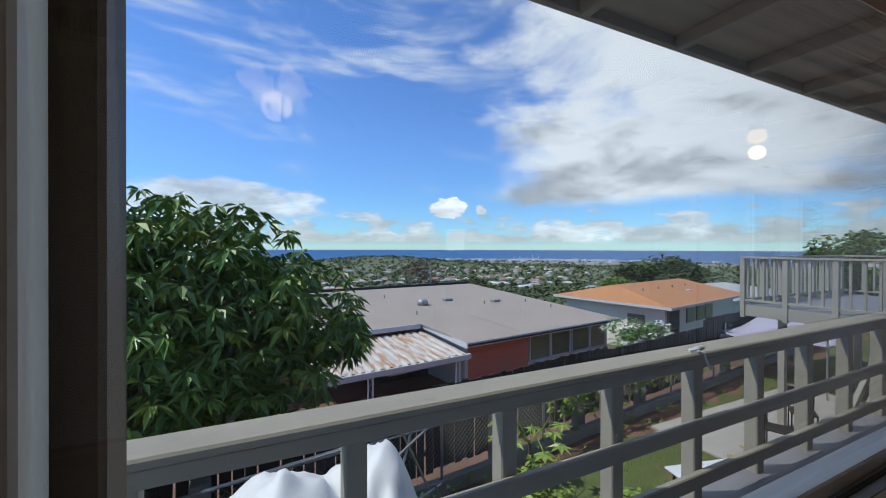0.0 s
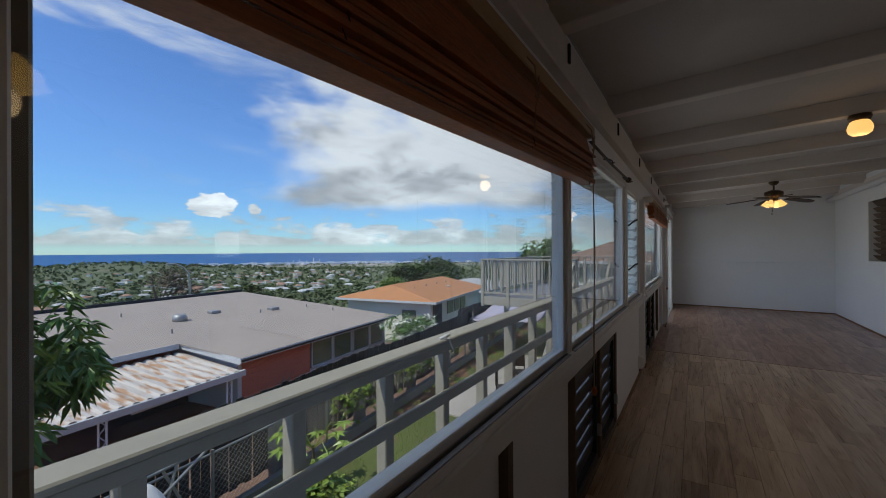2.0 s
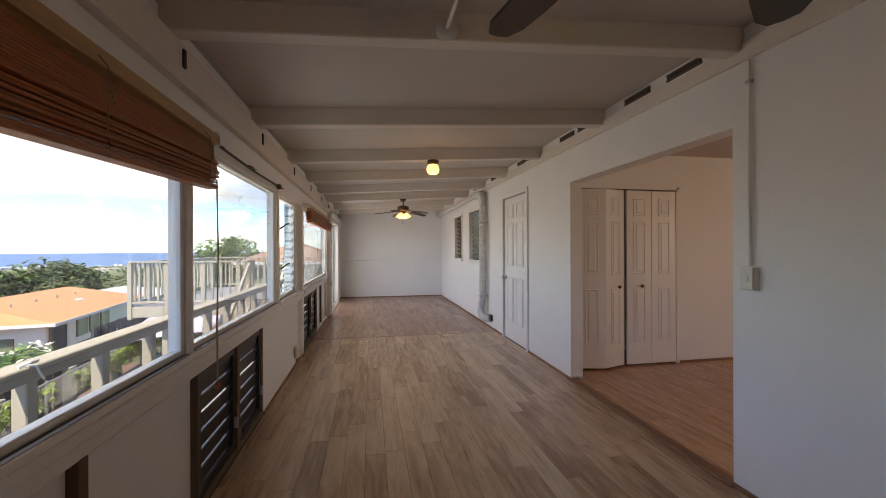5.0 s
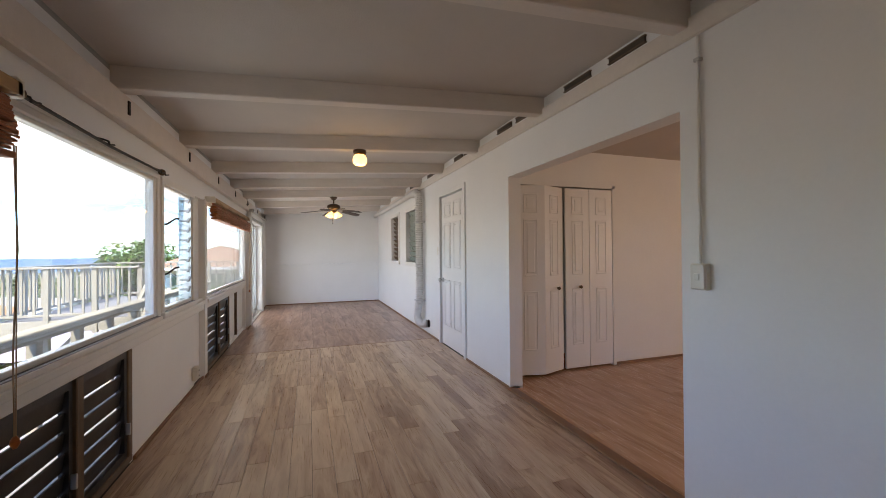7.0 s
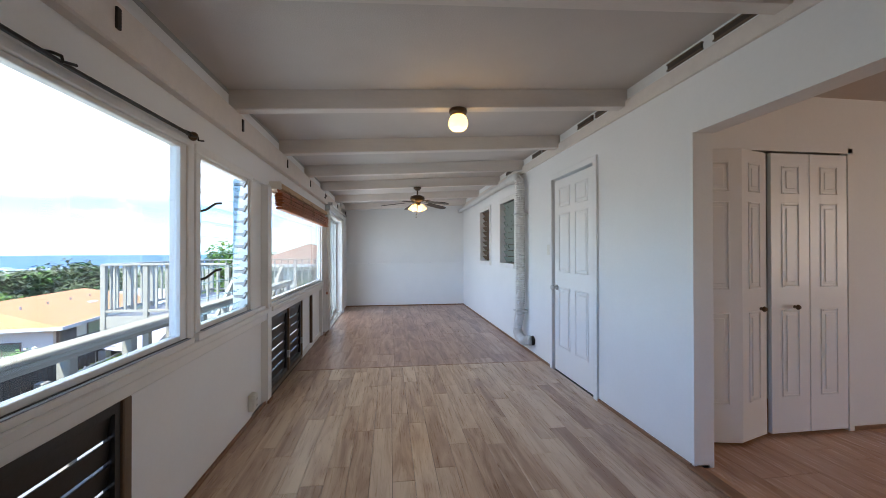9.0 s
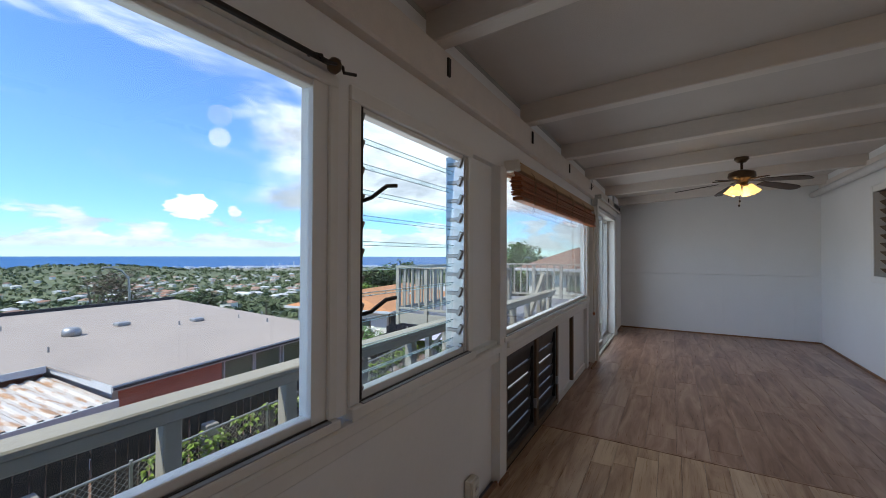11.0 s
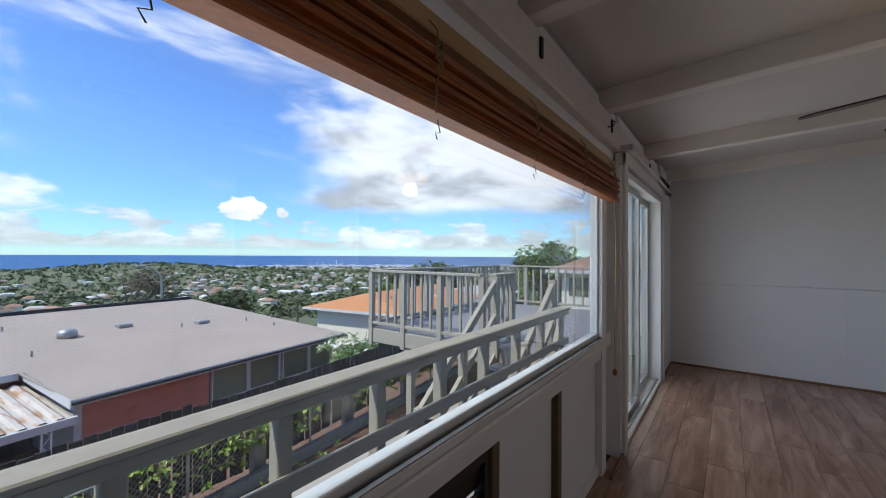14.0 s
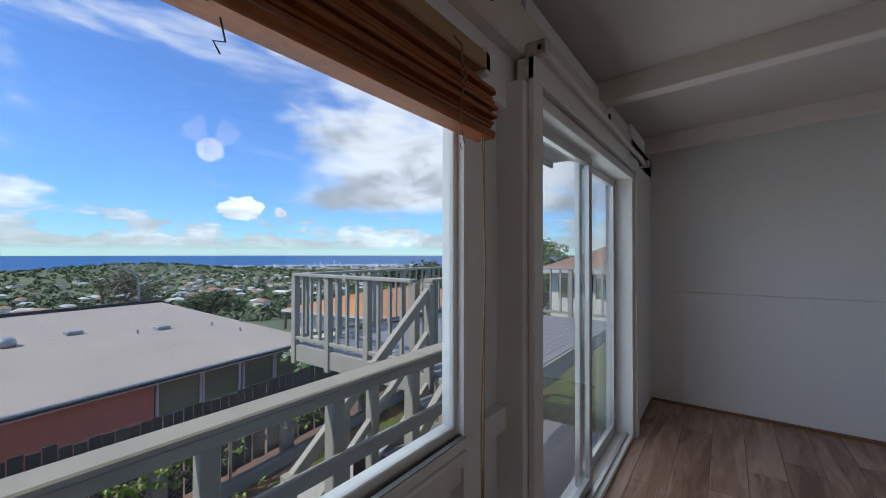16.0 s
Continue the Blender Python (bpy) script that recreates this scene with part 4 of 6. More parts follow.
CREAM = material("cream_stucco", (0.72, 0.69, 0.58), 0.85, vary=0.06, scale=0.8, fine=20, bump=0.2)
OFFWHITE = material("offwhite_fascia", (0.55, 0.56, 0.56), 0.6, vary=0.08, scale=2, fine=20)
TIN = material("rusty_white_tin", (0.56, 0.51, 0.45), 0.6, vary=0.1, scale=1.6, fine=12, bump=0.1, stretch=(2.5, 0.5, 1), dark=(0.40, 0.23, 0.12), spot=0.15)
FENCEWOOD = material("dark_fence_wood", (0.035, 0.030, 0.028), 0.8, vary=0.35, scale=3, fine=25, bump=0.3, stretch=(6, 6, 1), rnd=0.25)
CONCRETE = material("concrete", (0.30, 0.28, 0.25), 0.9, vary=0.15, scale=2, fine=25, bump=0.3, dark=(0.18, 0.16, 0.13), spot=0.02)
GALV = material("galvanised_wire", (0.36, 0.36, 0.35), 0.5, metal=0.6, vary=0.1, bump=0.0)
TARP = material("white_tarp", (0.72, 0.73, 0.75), 0.5, vary=0.06, scale=3, fine=20, bump=0.25)
PATIO = material("patio_concrete", (0.42, 0.39, 0.35), 0.9, vary=0.12, scale=1.2, fine=20, bump=0.2)
DARKGLASS = material("dark_house_glass", (0.14, 0.18, 0.11), 0.12, vary=0.3, scale=0.8, fine=4, bump=0.0)
PURPLE = material("lilac_canopy", (0.44, 0.41, 0.50), 0.7, vary=0.08, scale=1.5, fine=15)
# near-black for painted shade in carport and porch; also gutter, parapet, tyres
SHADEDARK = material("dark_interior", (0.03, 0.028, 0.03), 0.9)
ROOFW = material("pale_far_roof", (0.46, 0.45, 0.43), 0.8, vary=0.15, scale=0.3, rnd=0.35, bump=0.0)
ROOFR = material("brown_far_roof", (0.30, 0.17, 0.11), 0.8, vary=0.15, scale=0.3, rnd=0.3, bump=0.0)
FLOWER = material("white_flower", (0.8, 0.78, 0.68), 0.6, vary=0.05, bump=0.0)


def brick_material():
    m = bpy.data.materials.new("red_brick_wall")
    m.use_nodes = True
    n, l = m.node_tree.nodes, m.node_tree.links
    b = n["Principled BSDF"]
    b.inputs["Roughness"].default_value = 0.85
    tc, mp, br, bp = n.new("ShaderNodeTexCoord"), n.new("ShaderNodeMapping"), n.new("ShaderNodeTexBrick"), n.new("ShaderNodeBump")
    mp.inputs["Rotation"].default_value = (radians(90), 0, 0)
    br.inputs["Color1"].default_value, br.inputs["Color2"].default_value, br.inputs["Mortar"].default_value = (0.62, 0.21, 0.135, 1), (0.54, 0.175, 0.11, 1), (0.44, 0.19, 0.14, 1)
    br.inputs["Scale"].default_value, br.inputs["Mortar Size"].default_value = 1.0, 0.012
    br.inputs["Brick Width"].default_value, br.inputs["Row Height"].default_value = 0.4, 0.10
    l.new(tc.outputs["Object"], mp.inputs[0]), l.new(mp.outputs[0], br.inputs[0]), l.new(br.outputs["Color"], b.inputs["Base Color"])
    bp.inputs["Strength"].default_value, bp.inputs["Distance"].default_value = 0.5, 0.02
    l.new(br.outputs["Fac"], bp.inputs["Height"]), l.new(bp.outputs[0], b.inputs["Normal"])
    bp.invert = True
    return m


BRICK = brick_material()


# ---- ground, sea ----
FENCE_Y, FENCE_S = 7.75, 0.115
PROFILE = [(0, -2.7), (9, -2.7), (13, -4.4), (22, -4.9), (40, -6.2), (60, -8.5), (120, -13), (250, -20), (500, -25), (900, -27.4), (985, -28.6), (1100, -34), (6000, -40)]


def ground_z(x, y):
    d = y - FENCE_S * x - FENCE_Y
    r = math.hypot(x, y)
    far = float(np.interp(r, [p[0] for p in PROFILE], [p[1] for p in PROFILE]))
    near = float(np.interp(d, [0.5, 1.2, 5.5], [-2.7, -3.0, -4.4]))
    w = min(max((r - 18) / 15, 0), 1)
    z = near * (1 - w) + far * w if d > 0.5 else (-2.7 if r < 30 else -2.7 * (1 - w) + far * w)
    a = math.degrees(math.atan2(x, y))
    if r > 150:
        z += 14 * math.exp(-((a - 17) / 11) ** 2 - ((r - 560) / 170) ** 2)
        z += 5 * math.exp(-((a - 41) / 9) ** 2 - ((r - 420) / 120) ** 2)
        z += 1.5 * noise.noise((x * 0.012, y * 0.012, 0)) * min(1, (r - 150) / 200) * (1 if r < 880 else 0)
    return z


bm = bmesh.new()
radii = [0.5 + 0.9 * k for k in range(34)] + [31.5 * 1.065 ** k for k in range(80)]
radii = [r for r in radii if r < 4800] + [4850]
SEG = 200
rings = []
for r in radii:
    rings.append([bm.verts.new((r * math.sin(2 * math.pi * k / SEG) + 5, r * math.cos(2 * math.pi * k / SEG) + 4, 0)) for k in range(SEG)])
for ring in rings:
    for v in ring:
        v.co.z = ground_z(v.co.x, v.co.y)
bm.faces.new(rings[0])
for a, b in zip(rings, rings[1:]):
    for k in range(SEG):
        f = bm.faces.new((a[k], a[(k + 1) % SEG], b[(k + 1) % SEG], b[k]))
        c = f.calc_center_median()
        r, d = math.hypot(c.x, c.y), c.y - FENCE_S * c.x - FENCE_Y
        f.material_index = 3 if r > 700 else 2 if r > 30 else (1 if d > -0.6 or c.x < 2.5 else 0)
        f.smooth = True
gr = setting("ground", bm, GRASS, "sloping ground from the lawn down to the coast")
for m in (DIRT, SCRUB, COAST):
    gr.data.materials.append(m)
bm = bmesh.new()
vs = [[bm.verts.new((r * math.sin(2 * math.pi * k / 96), r * math.cos(2 * math.pi * k / 96), -28)) for k in range(96)] for r in (900, 4900)]
for k in range(96):
    bm.faces.new((vs[0][k], vs[0][(k + 1) % 96], vs[1][(k + 1) % 96], vs[1][k]))
setting("water", bm, SEA, "blue sea to the horizon")
setting("pavement", boxes((8.6, 14.6, 4.2, 8.2, -2.76, -2.66)), PATIO, "pale concrete patio under the deck")
setting("house_base", boxes((X0 - 0.3, X1 + 1.0, -9.2, 2.92, -2.75, -0.13)), CREAM)


# ---- foliage ----
def leaf_mesh(clusters, leaf_len, leaf_w, per, droop, rng):
    """Vertices and faces of drooping rosettes of bent leaves."""
    vs, fs = [], []
    for c, size in clusters:
        for k in range(per):
            a = rng.uniform(0, 2 * math.pi)
            e = rng.uniform(-0.5, 0.75)
            ln, w = leaf_len * size * rng.uniform(0.7, 1.25), leaf_w * size * rng.uniform(0.8, 1.2)
            out = Vector((math.cos(a) * math.cos(e), math.sin(a) * math.cos(e), math.sin(e)))
            side = Vector((-math.sin(a), math.cos(a), rng.uniform(-0.4, 0.4))) * w
            p0 = c + out * ln * 0.12
            p1 = c + out * ln * 0.55 + Vector((0, 0, -droop * ln * 0.16))
            p2 = c + out * ln * 0.98 + Vector((0, 0, -droop * ln * 0.62))
            i = len(vs)
            vs += [p0, p1 + side, p2, p1 - side]
            fs += [(i, i + 1, i + 2), (i, i + 2, i + 3)]
    return vs, fs


def mesh_from(name, vs, fs, mats, picks=None):
    me = bpy.data.meshes.new(name)
    me.from_pydata([tuple(v) for v in vs], [], fs)
    for m in mats:
        me.materials.append(m)
    if picks:
        me.polygons.foreach_set("material_index", picks)
    me.update()
    return me


def crown_points(centre, radii_, n, rng, lumps=9, fill=0.55):
    """Places of clusters over the lumpy outside of a crown."""
    cs = []
    for _ in range(lumps):
        d = Vector((rng.gauss(0, 1), rng.gauss(0, 1), rng.gauss(0.15, 0.9))).normalized()
        cs.append((Vector((d.x * radii_[0] * 0.52, d.y * radii_[1] * 0.52, d.z * radii_[2] * 0.52)), rng.uniform(0.38, 0.58)))
    res = []
    for _ in range(n):
        c, s = rng.choice(cs)
        d = Vector((rng.gauss(0, 1), rng.gauss(0, 1), rng.gauss(0.1, 1))).normalized() * rng.uniform(fill, 1.05)
        res.append((Vector(centre) + c + Vector((d.x * radii_[0] * s, d.y * radii_[1] * s, d.z * radii_[2] * s)), rng.uniform(0.8, 1.2)))
    return res


def tree(label, base, centre, radii_, n, leaf, per, mats, seed, trunk=0.12, name="tree", droop=1.0, lumps=9, limbs=6):
    rng = random.Random(seed)
    t = thing(name, label, "tree")
    bm = bmesh.new()
    mid = Vector(base).lerp(Vector(centre), 0.55)
    tube([base, Vector(base).lerp(mid, 0.5) + Vector((0.08, -0.05, 0)), mid, centre], [trunk, trunk * 0.8, trunk * 0.6, trunk * 0.2], 8, bm)
    for k in range(limbs):
        a = 2 * math.pi * k / limbs + rng.random()
        end = Vector(centre) + Vector((math.cos(a) * radii_[0] * 0.7, math.sin(a) * radii_[1] * 0.7, rng.uniform(-0.2, 0.6) * radii_[2]))
        tube([mid, mid.lerp(end, 0.5) + Vector((0, 0, 0.12 * radii_[2])), end], [trunk * 0.5, trunk * 0.3, trunk * 0.1], 6, bm)
    part("trunk", bm, BARK, t)
    pts = crown_points(centre, radii_, n, rng, lumps)
    vs, fs = leaf_mesh(pts, leaf[0], leaf[1], per, droop, rng)
    picks = []
    for k in range(len(pts)):
        m = (rng.random() < 0.22) * 1 if len(mats) > 1 else 0
        picks += [m] * (2 * per)
    ob = new("crown", mesh_from("crown", vs, fs, mats, picks))
    ob.parent = t
    return t


tree("broad mango tree with long drooping glossy leaves", (-0.1, 8.6, -3.3), (-0.55, 8.0, 0.06), (2.65, 1.9, 1.95), 3300, (0.20, 0.030), 10, (LEAF, LEAF2), 4, 0.16, "mango_tree", 1.0, 16)
tree("mango branch tip with pale young leaves", (0.6, 8.6, -3.3), (2.05, 8.5, -0.05), (0.42, 0.4, 0.5), 60, (0.26, 0.034), 9, (LEAF, LEAF2), 9, 0.03, "mango_sapling", 1.0, 4, 3)
tree("plumeria tree full of white flowers", (17.4, 15.2, -4.8), (17.2, 15.0, -2.7), (2.0, 1.4, 0.95), 420, (0.26, 0.05), 7, (LEAF, FLOWER), 6, 0.09, "plumeria_tree", 0.4)
tree("large rounded green tree beyond the deck", (31, 11.6, -5), (31.0, 11.9, 0.2), (2.9, 2.6, 2.3), 900, (0.34, 0.075), 7, (LEAF, LEAF2), 7, 0.25, "shade_tree", 0.6, 14)
tree("dark spreading tree behind the orange roof", (48, 36, -7), (48, 36, -2.3), (7.4, 5.0, 2.7), 1500, (0.6, 0.16), 7, (LEAF3, LEAF), 8, 0.35, "monkeypod_tree", 0.5, 12)
tree("bright green rounded bush tree", (41, 36.5, -7), (41, 36.5, -3.6), (2.4, 2.2, 1.4), 450, (0.42, 0.11), 7, (LEAF2, LEAF), 10, 0.2, "bush_tree", 0.5)
tree("thin grey half-bare tree by the street", (15.5, 46, -8), (19.5, 47.5, -2.2), (3.4, 3.0, 2.2), 330, (0.5, 0.07), 5, (BARK, LEAF3), 11, 0.2, "dry_tree", 0.3, 12, 9)
tree("dark green trees by the street", (3, 44, -8), (2.0, 44, -3.2), (4.5, 3.5, 2.0), 520, (0.6, 0.16), 7, (LEAF3, LEAF), 12, 0.25, "street_tree", 0.5, 10)
tree("dark green trees by the street", (-8, 40, -8), (-9, 40, -2.4), (5.5, 4.5, 2.8), 620, (0.65, 0.17), 7, (LEAF3, LEAF), 13, 0.25, "street_tree", 0.5, 10)
tree("dark green trees by the street", (27, 48, -8), (27, 48, -4.2), (3.4, 3.0, 1.6), 420, (0.5, 0.13), 7, (LEAF3, LEAF), 14, 0.25, "street_tree", 0.5, 10)
for bx, by, br_, seed in ((3.2, 5.9, 0.75, 21), (4.5, 6.9, 0.55, 22), (2.6, 7.2, 0.5, 23), (5.4, 6.2, 0.4, 24)):
    tree("leafy green garden shrub on red dirt", (bx, by, -2.75), (bx, by, -2.7 + br_ * 0.75), (br_, br_ * 0.9, br_ * 0.8), 240, (0.12, 0.035), 7, (LEAF2, LEAF), seed, 0.02, "shrub", 0.5)
papaya = thing("papaya_plant", "young papaya plant with broad leaf blades", "plant", (4.6, 7.35, -2.75))
part("stem", tube([(0, 0, 0), (0.02, 0, 0.5), (0.03, 0.02, 1.0)], [0.03, 0.025, 0.018], 8), BARK, papaya)
rng = random.Random(31)
for k in range(9):
    a = 2 * math.pi * k / 9 + rng.random() * 0.4
    end = Vector((0.5 * math.cos(a), 0.5 * math.sin(a), 1.08 + rng.uniform(-0.1, 0.18)))
    part("stalk", tube([(0.03, 0.02, 0.95), tuple(end * 0.6 + Vector((0, 0, 0.55))), tuple(end)], 0.008, 5), LEAF2, papaya)
    vs, fs = [end], []
    for j in range(14):
        b = 2 * math.pi * j / 14
        rr = 0.19 if j % 2 else 0.09
        vs.append(end + Vector((rr * math.cos(b), rr * math.sin(b), -0.05 * (j % 2) + rng.uniform(-0.02, 0.02))))
    fs = [(0, 1 + j, 1 + (j + 1) % 14) for j in range(14)]
    ob = new("leaf", mesh_from("leaf", vs, fs, (LEAF2,)))
    ob.parent = papaya
# vines along the wire fence and grass blades
rng = random.Random(41)
pts = []
for x in np.arange(6.0, 22.0, 0.05):
    dens = max(0.0, noise.noise((x * 0.5, 3.3, 0)) + 0.32)
    for _ in range(int(dens * 6)):
        pts.append((Vector((x, FENCE_Y + FENCE_S * x + rng.uniform(-0.12, 0.1), -1.6 - abs(rng.gauss(0, 0.3)))), rng.uniform(0.8, 1.3)))
vs, fs = leaf_mesh(pts, 0.085, 0.03, 6, 0.8, rng)
tagged(new("vine", mesh_from("vine", vs, fs, (LEAF2,))), "green vine trailing over the wire fence", "vine", kind="stuff")
vs, fs = [], []
for _ in range(16000):
    x, y = rng.uniform(3.0, 16.0), rng.uniform(3.5, 8.8)
    if y > FENCE_Y + FENCE_S * x - 0.45 or (8.5 < x and y < 8.25) or noise.noise((x * 0.9, y * 0.9, 5)) < -0.22:
        continue
    h, a, w = rng.uniform(0.03, 0.09), rng.uniform(0, 6.28), 0.006
    i = len(vs)
    vs += [(x - w * math.cos(a), y - w * math.sin(a), -2.71), (x + w * math.cos(a), y + w * math.sin(a), -2.71), (x + rng.uniform(-0.03, 0.03), y + rng.uniform(-0.03, 0.03), -2.7 + h)]
    fs.append((i, i + 1, i + 2))
tagged(new("grass", mesh_from("grass", vs, fs, (LEAF2,))), "patchy green lawn grass", "grass", kind="stuff")
pts = []
for _ in range(150):
    x, d = rng.uniform(1, 20), rng.uniform(-0.55, -0.05)
    pts.append((Vector((x, FENCE_Y + FENCE_S * x + d, -2.66 + rng.uniform(0, 0.25))), rng.uniform(0.6, 1.2)))
vs, fs = leaf_mesh(pts, 0.09, 0.012, 8, 0.3, rng)
tagged(new("weeds", mesh_from("weeds", vs, fs, (LEAF2,))), "dry weeds along the foot of the fence", "weeds", kind="stuff")


# ---- balcony ----
setting("balcony_floor", boxes((X0, 10.5, 2.93, 3.92, -0.25, -0.13)), GREYDECK, "grey painted balcony floor")
rail = thing("balcony_railing", "grey painted wooden balcony railing with three rails", "railing")
part("top_rail", boxes((X0, 10.42, 3.735, 3.88, 0.66, 0.692), bev=0.008), GREYWOOD, rail)
part("face_board", boxes((X0, 10.40, 3.755, 3.79, 0.60, 0.657), bev=0.006), GREYWOOD, rail)
part("middle_rail", boxes((X0, 10.40, 3.755, 3.79, 0.245, 0.325), bev=0.006), GREYWOOD, rail)
part("bottom_rail", boxes((X0, 10.40, 3.755, 3.79, -0.03, 0.05), bev=0.006), GREYWOOD, rail)
for k in range(16):
    x = 1.08 + 0.615 * k
    part("post", boxes((x - 0.038, x + 0.038, 3.795, 3.87, -0.24, 0.655), bev=0.006), GREYWOOD, rail)
for x in (0.46, -0.155):
    part("post", boxes((x - 0.038, x + 0.038, 3.795, 3.87, -0.24, 0.655), bev=0.006), GREYWOOD, rail)
part("brace", tube([(10.36, 3.82, 0.64), (9.95, 3.82, 0.0)], 0.04, 4), GREYWOOD, rail)
tie = thing("wire_tie", "pale twisted tie knotted round the top rail", "tie")
part("loop", tube([(2.83, 3.745, 0.70), (2.86, 3.73, 0.69), (2.88, 3.73, 0.65), (2.92, 3.735, 0.60)], 0.006, 6), TARP, tie)
part("knot", tube([(2.80, 3.77, 0.70), (2.84, 3.75, 0.712), (2.88, 3.78, 0.702), (2.95, 3.79, 0.70)], 0.01, 6), TARP, tie)

# ---- raised deck with stair ----
deck = thing("raised_deck", "grey painted raised timber deck with railings", "deck")
DX0, DX1, DY0, DY1 = 10.62, 15.4, 4.0, 7.42
for k in range(24):
    y = DY0 + k * (DY1 - DY0) / 24
    part("board", boxes((DX0, DX1, y, y + 0.137, -0.05, -0.012)), GREYDECK, deck)
part("rim", boxes((DX0 - 0.04, DX0, DY0, DY1 + 0.04, -0.26, -0.02), bev=0.005), GREYWOOD, deck)
part("rim", boxes((DX0, DX1, DY1, DY1 + 0.04, -0.26, -0.02), bev=0.005), GREYWOOD, deck)
part("rim", boxes((DX0, DX1, DY0 - 0.04, DY0, -0.26, -0.02), bev=0.005), GREYWOOD, deck)


def deck_rail(p, q, posts, per, start=0):
    p, q = Vector(p), Vector(q)
    d = (q - p)
    nrm = Vector((-d.y, d.x, 0)).normalized() * 0.02
    ang = math.atan2(d.y, d.x)
    for z, h, w in ((1.0, 0.04, 0.07), (0.06, 0.05, 0.03)):
        bm = bmesh.new()
        box(bm, 0, d.length, -w, w, z, z + h, 0.005, Matrix.Translation(p) @ Matrix.Rotation(ang, 4, "Z"))
        part("rail", bm, GREYWOOD, deck)
    for k in range(posts):
        c = p + d * k / (posts - 1)
        if k >= start:
            part("post", boxes((c.x - 0.045, c.x + 0.045, c.y - 0.045, c.y + 0.045, -0.30, 1.0), bev=0.005), GREYWOOD, deck)
        if k < posts - 1:
            for j in range(per):
                b = c + d / (posts - 1) * (j + 1) / (per + 1)
                part("baluster", boxes((b.x - 0.019, b.x + 0.019, b.y - 0.019, b.y + 0.019, 0.08, 1.0)), GREYWOOD, deck)


deck_rail((DX0 - 0.02, 5.1, 0), (DX0 - 0.02, DY1, 0), 4, 3)
deck_rail((DX0 - 0.02, DY1, 0), (DX1, DY1, 0), 7, 3, 1)
deck_rail((DX1, DY1, 0), (DX1, DY0, 0), 5, 3, 1)
deck_rail((DX0 + 0.1, 5.0, 0), (DX0 + 0.75, 5.0, 0), 2, 3)
for x in (DX0 + 0.5, DX1 - 0.5):
    for y in (DY0 + 0.5, DY1 - 0.5):
        part("support_post", boxes((x - 0.06, x + 0.06, y - 0.06, y + 0.06, -2.7, -0.25)), GREYWOOD, deck)
        for s in (-1, 1):
            part("knee_brace", tube([(x, y, -0.95), (x, y + s * 0.62 if DY0 < y + s * 0.62 < DY1 else y, -0.26)], 0.045, 4), GREYWOOD, deck)
stair = thing("deck_stair", "grey timber stair from the deck to the lawn", "stair")
SX1, SX0, SZ1, SZ0, SY0, SY1 = DX0 - 0.05, 7.15, -0.05, -2.7, 4.02, 4.86
for y in (SY0, SY1):
    bm = bmesh.new()
    vs4 = []
    for yy in (y - 0.02, y + 0.02):
        vs4.append([bm.verts.new(c) for c in ((SX1, yy, SZ1), (SX1, yy, SZ1 - 0.30), (SX0, yy, SZ0), (SX0 - 0.1, yy, SZ0 + 0.2))])
    bm.faces.new(vs4[0]), bm.faces.new(vs4[1][::-1])
    for i in range(4):
        j = (i + 1) % 4
        bm.faces.new((vs4[0][i], vs4[1][i], vs4[1][j], vs4[0][j]))
    part("stringer", bm, GREYWOOD, stair)
    for o, w in ((0.98, 0.05), (0.52, 0.035)):
        bm = bmesh.new()
        ln = math.hypot(SX1 - SX0, SZ1 - SZ0)
        box(bm, 0, ln, -0.03, 0.03, -w, w, 0.005, Matrix.Translation((SX0, y, SZ0 + o)) @ Matrix.Rotation(-math.atan2(SZ1 - SZ0, SX1 - SX0), 4, "Y"))
        part("stair_rail", bm, GREYWOOD, stair)
    for k in range(5):
        x = SX0 + (SX1 - SX0) * k / 4
        z = SZ0 + (SZ1 - SZ0) * k / 4
        part("post", boxes((x - 0.045, x + 0.045, y - 0.045, y + 0.045, z - 0.1 if k else z, z + 1.05), bev=0.005), GREYWOOD, stair)
for k in range(14):
    x, z = SX0 + (SX1 - SX0) * (k + 0.5) / 14, SZ0 + (SZ1 - SZ0) * (k + 1) / 15
    part("tread", boxes((x - 0.15, x + 0.13, SY0 + 0.02, SY1 - 0.02, z - 0.02, z + 0.02), bev=0.004), GREYDECK, stair)
can = thing("shade_canopy", "lilac fabric canopy stretched on poles behind the deck", "canopy")
bm = bmesh.new()
bmesh.ops.create_grid(bm, x_segments=16, y_segments=12, size=0.5, matrix=Matrix.Translation((16.2, 8.4, -1.1)) @ Matrix.Diagonal((4.6, 2.6, 1, 1)))
for v in bm.verts:
    v.co.z += 0.25 * noise.noise(v.co * 0.7) + 0.12 * (v.co.x - 16)
bmesh.ops.solidify(bm, geom=bm.faces, thickness=0.01)
part("fabric", bm, PURPLE, can, smooth=True)
for x, y in ((14, 7.2), (18.4, 7.2), (14, 9.6), (18.4, 9.6)):
    part("pole", tube([(x, y, -2.9), (x, y, -1.1)], 0.025, 8), GALV, can)

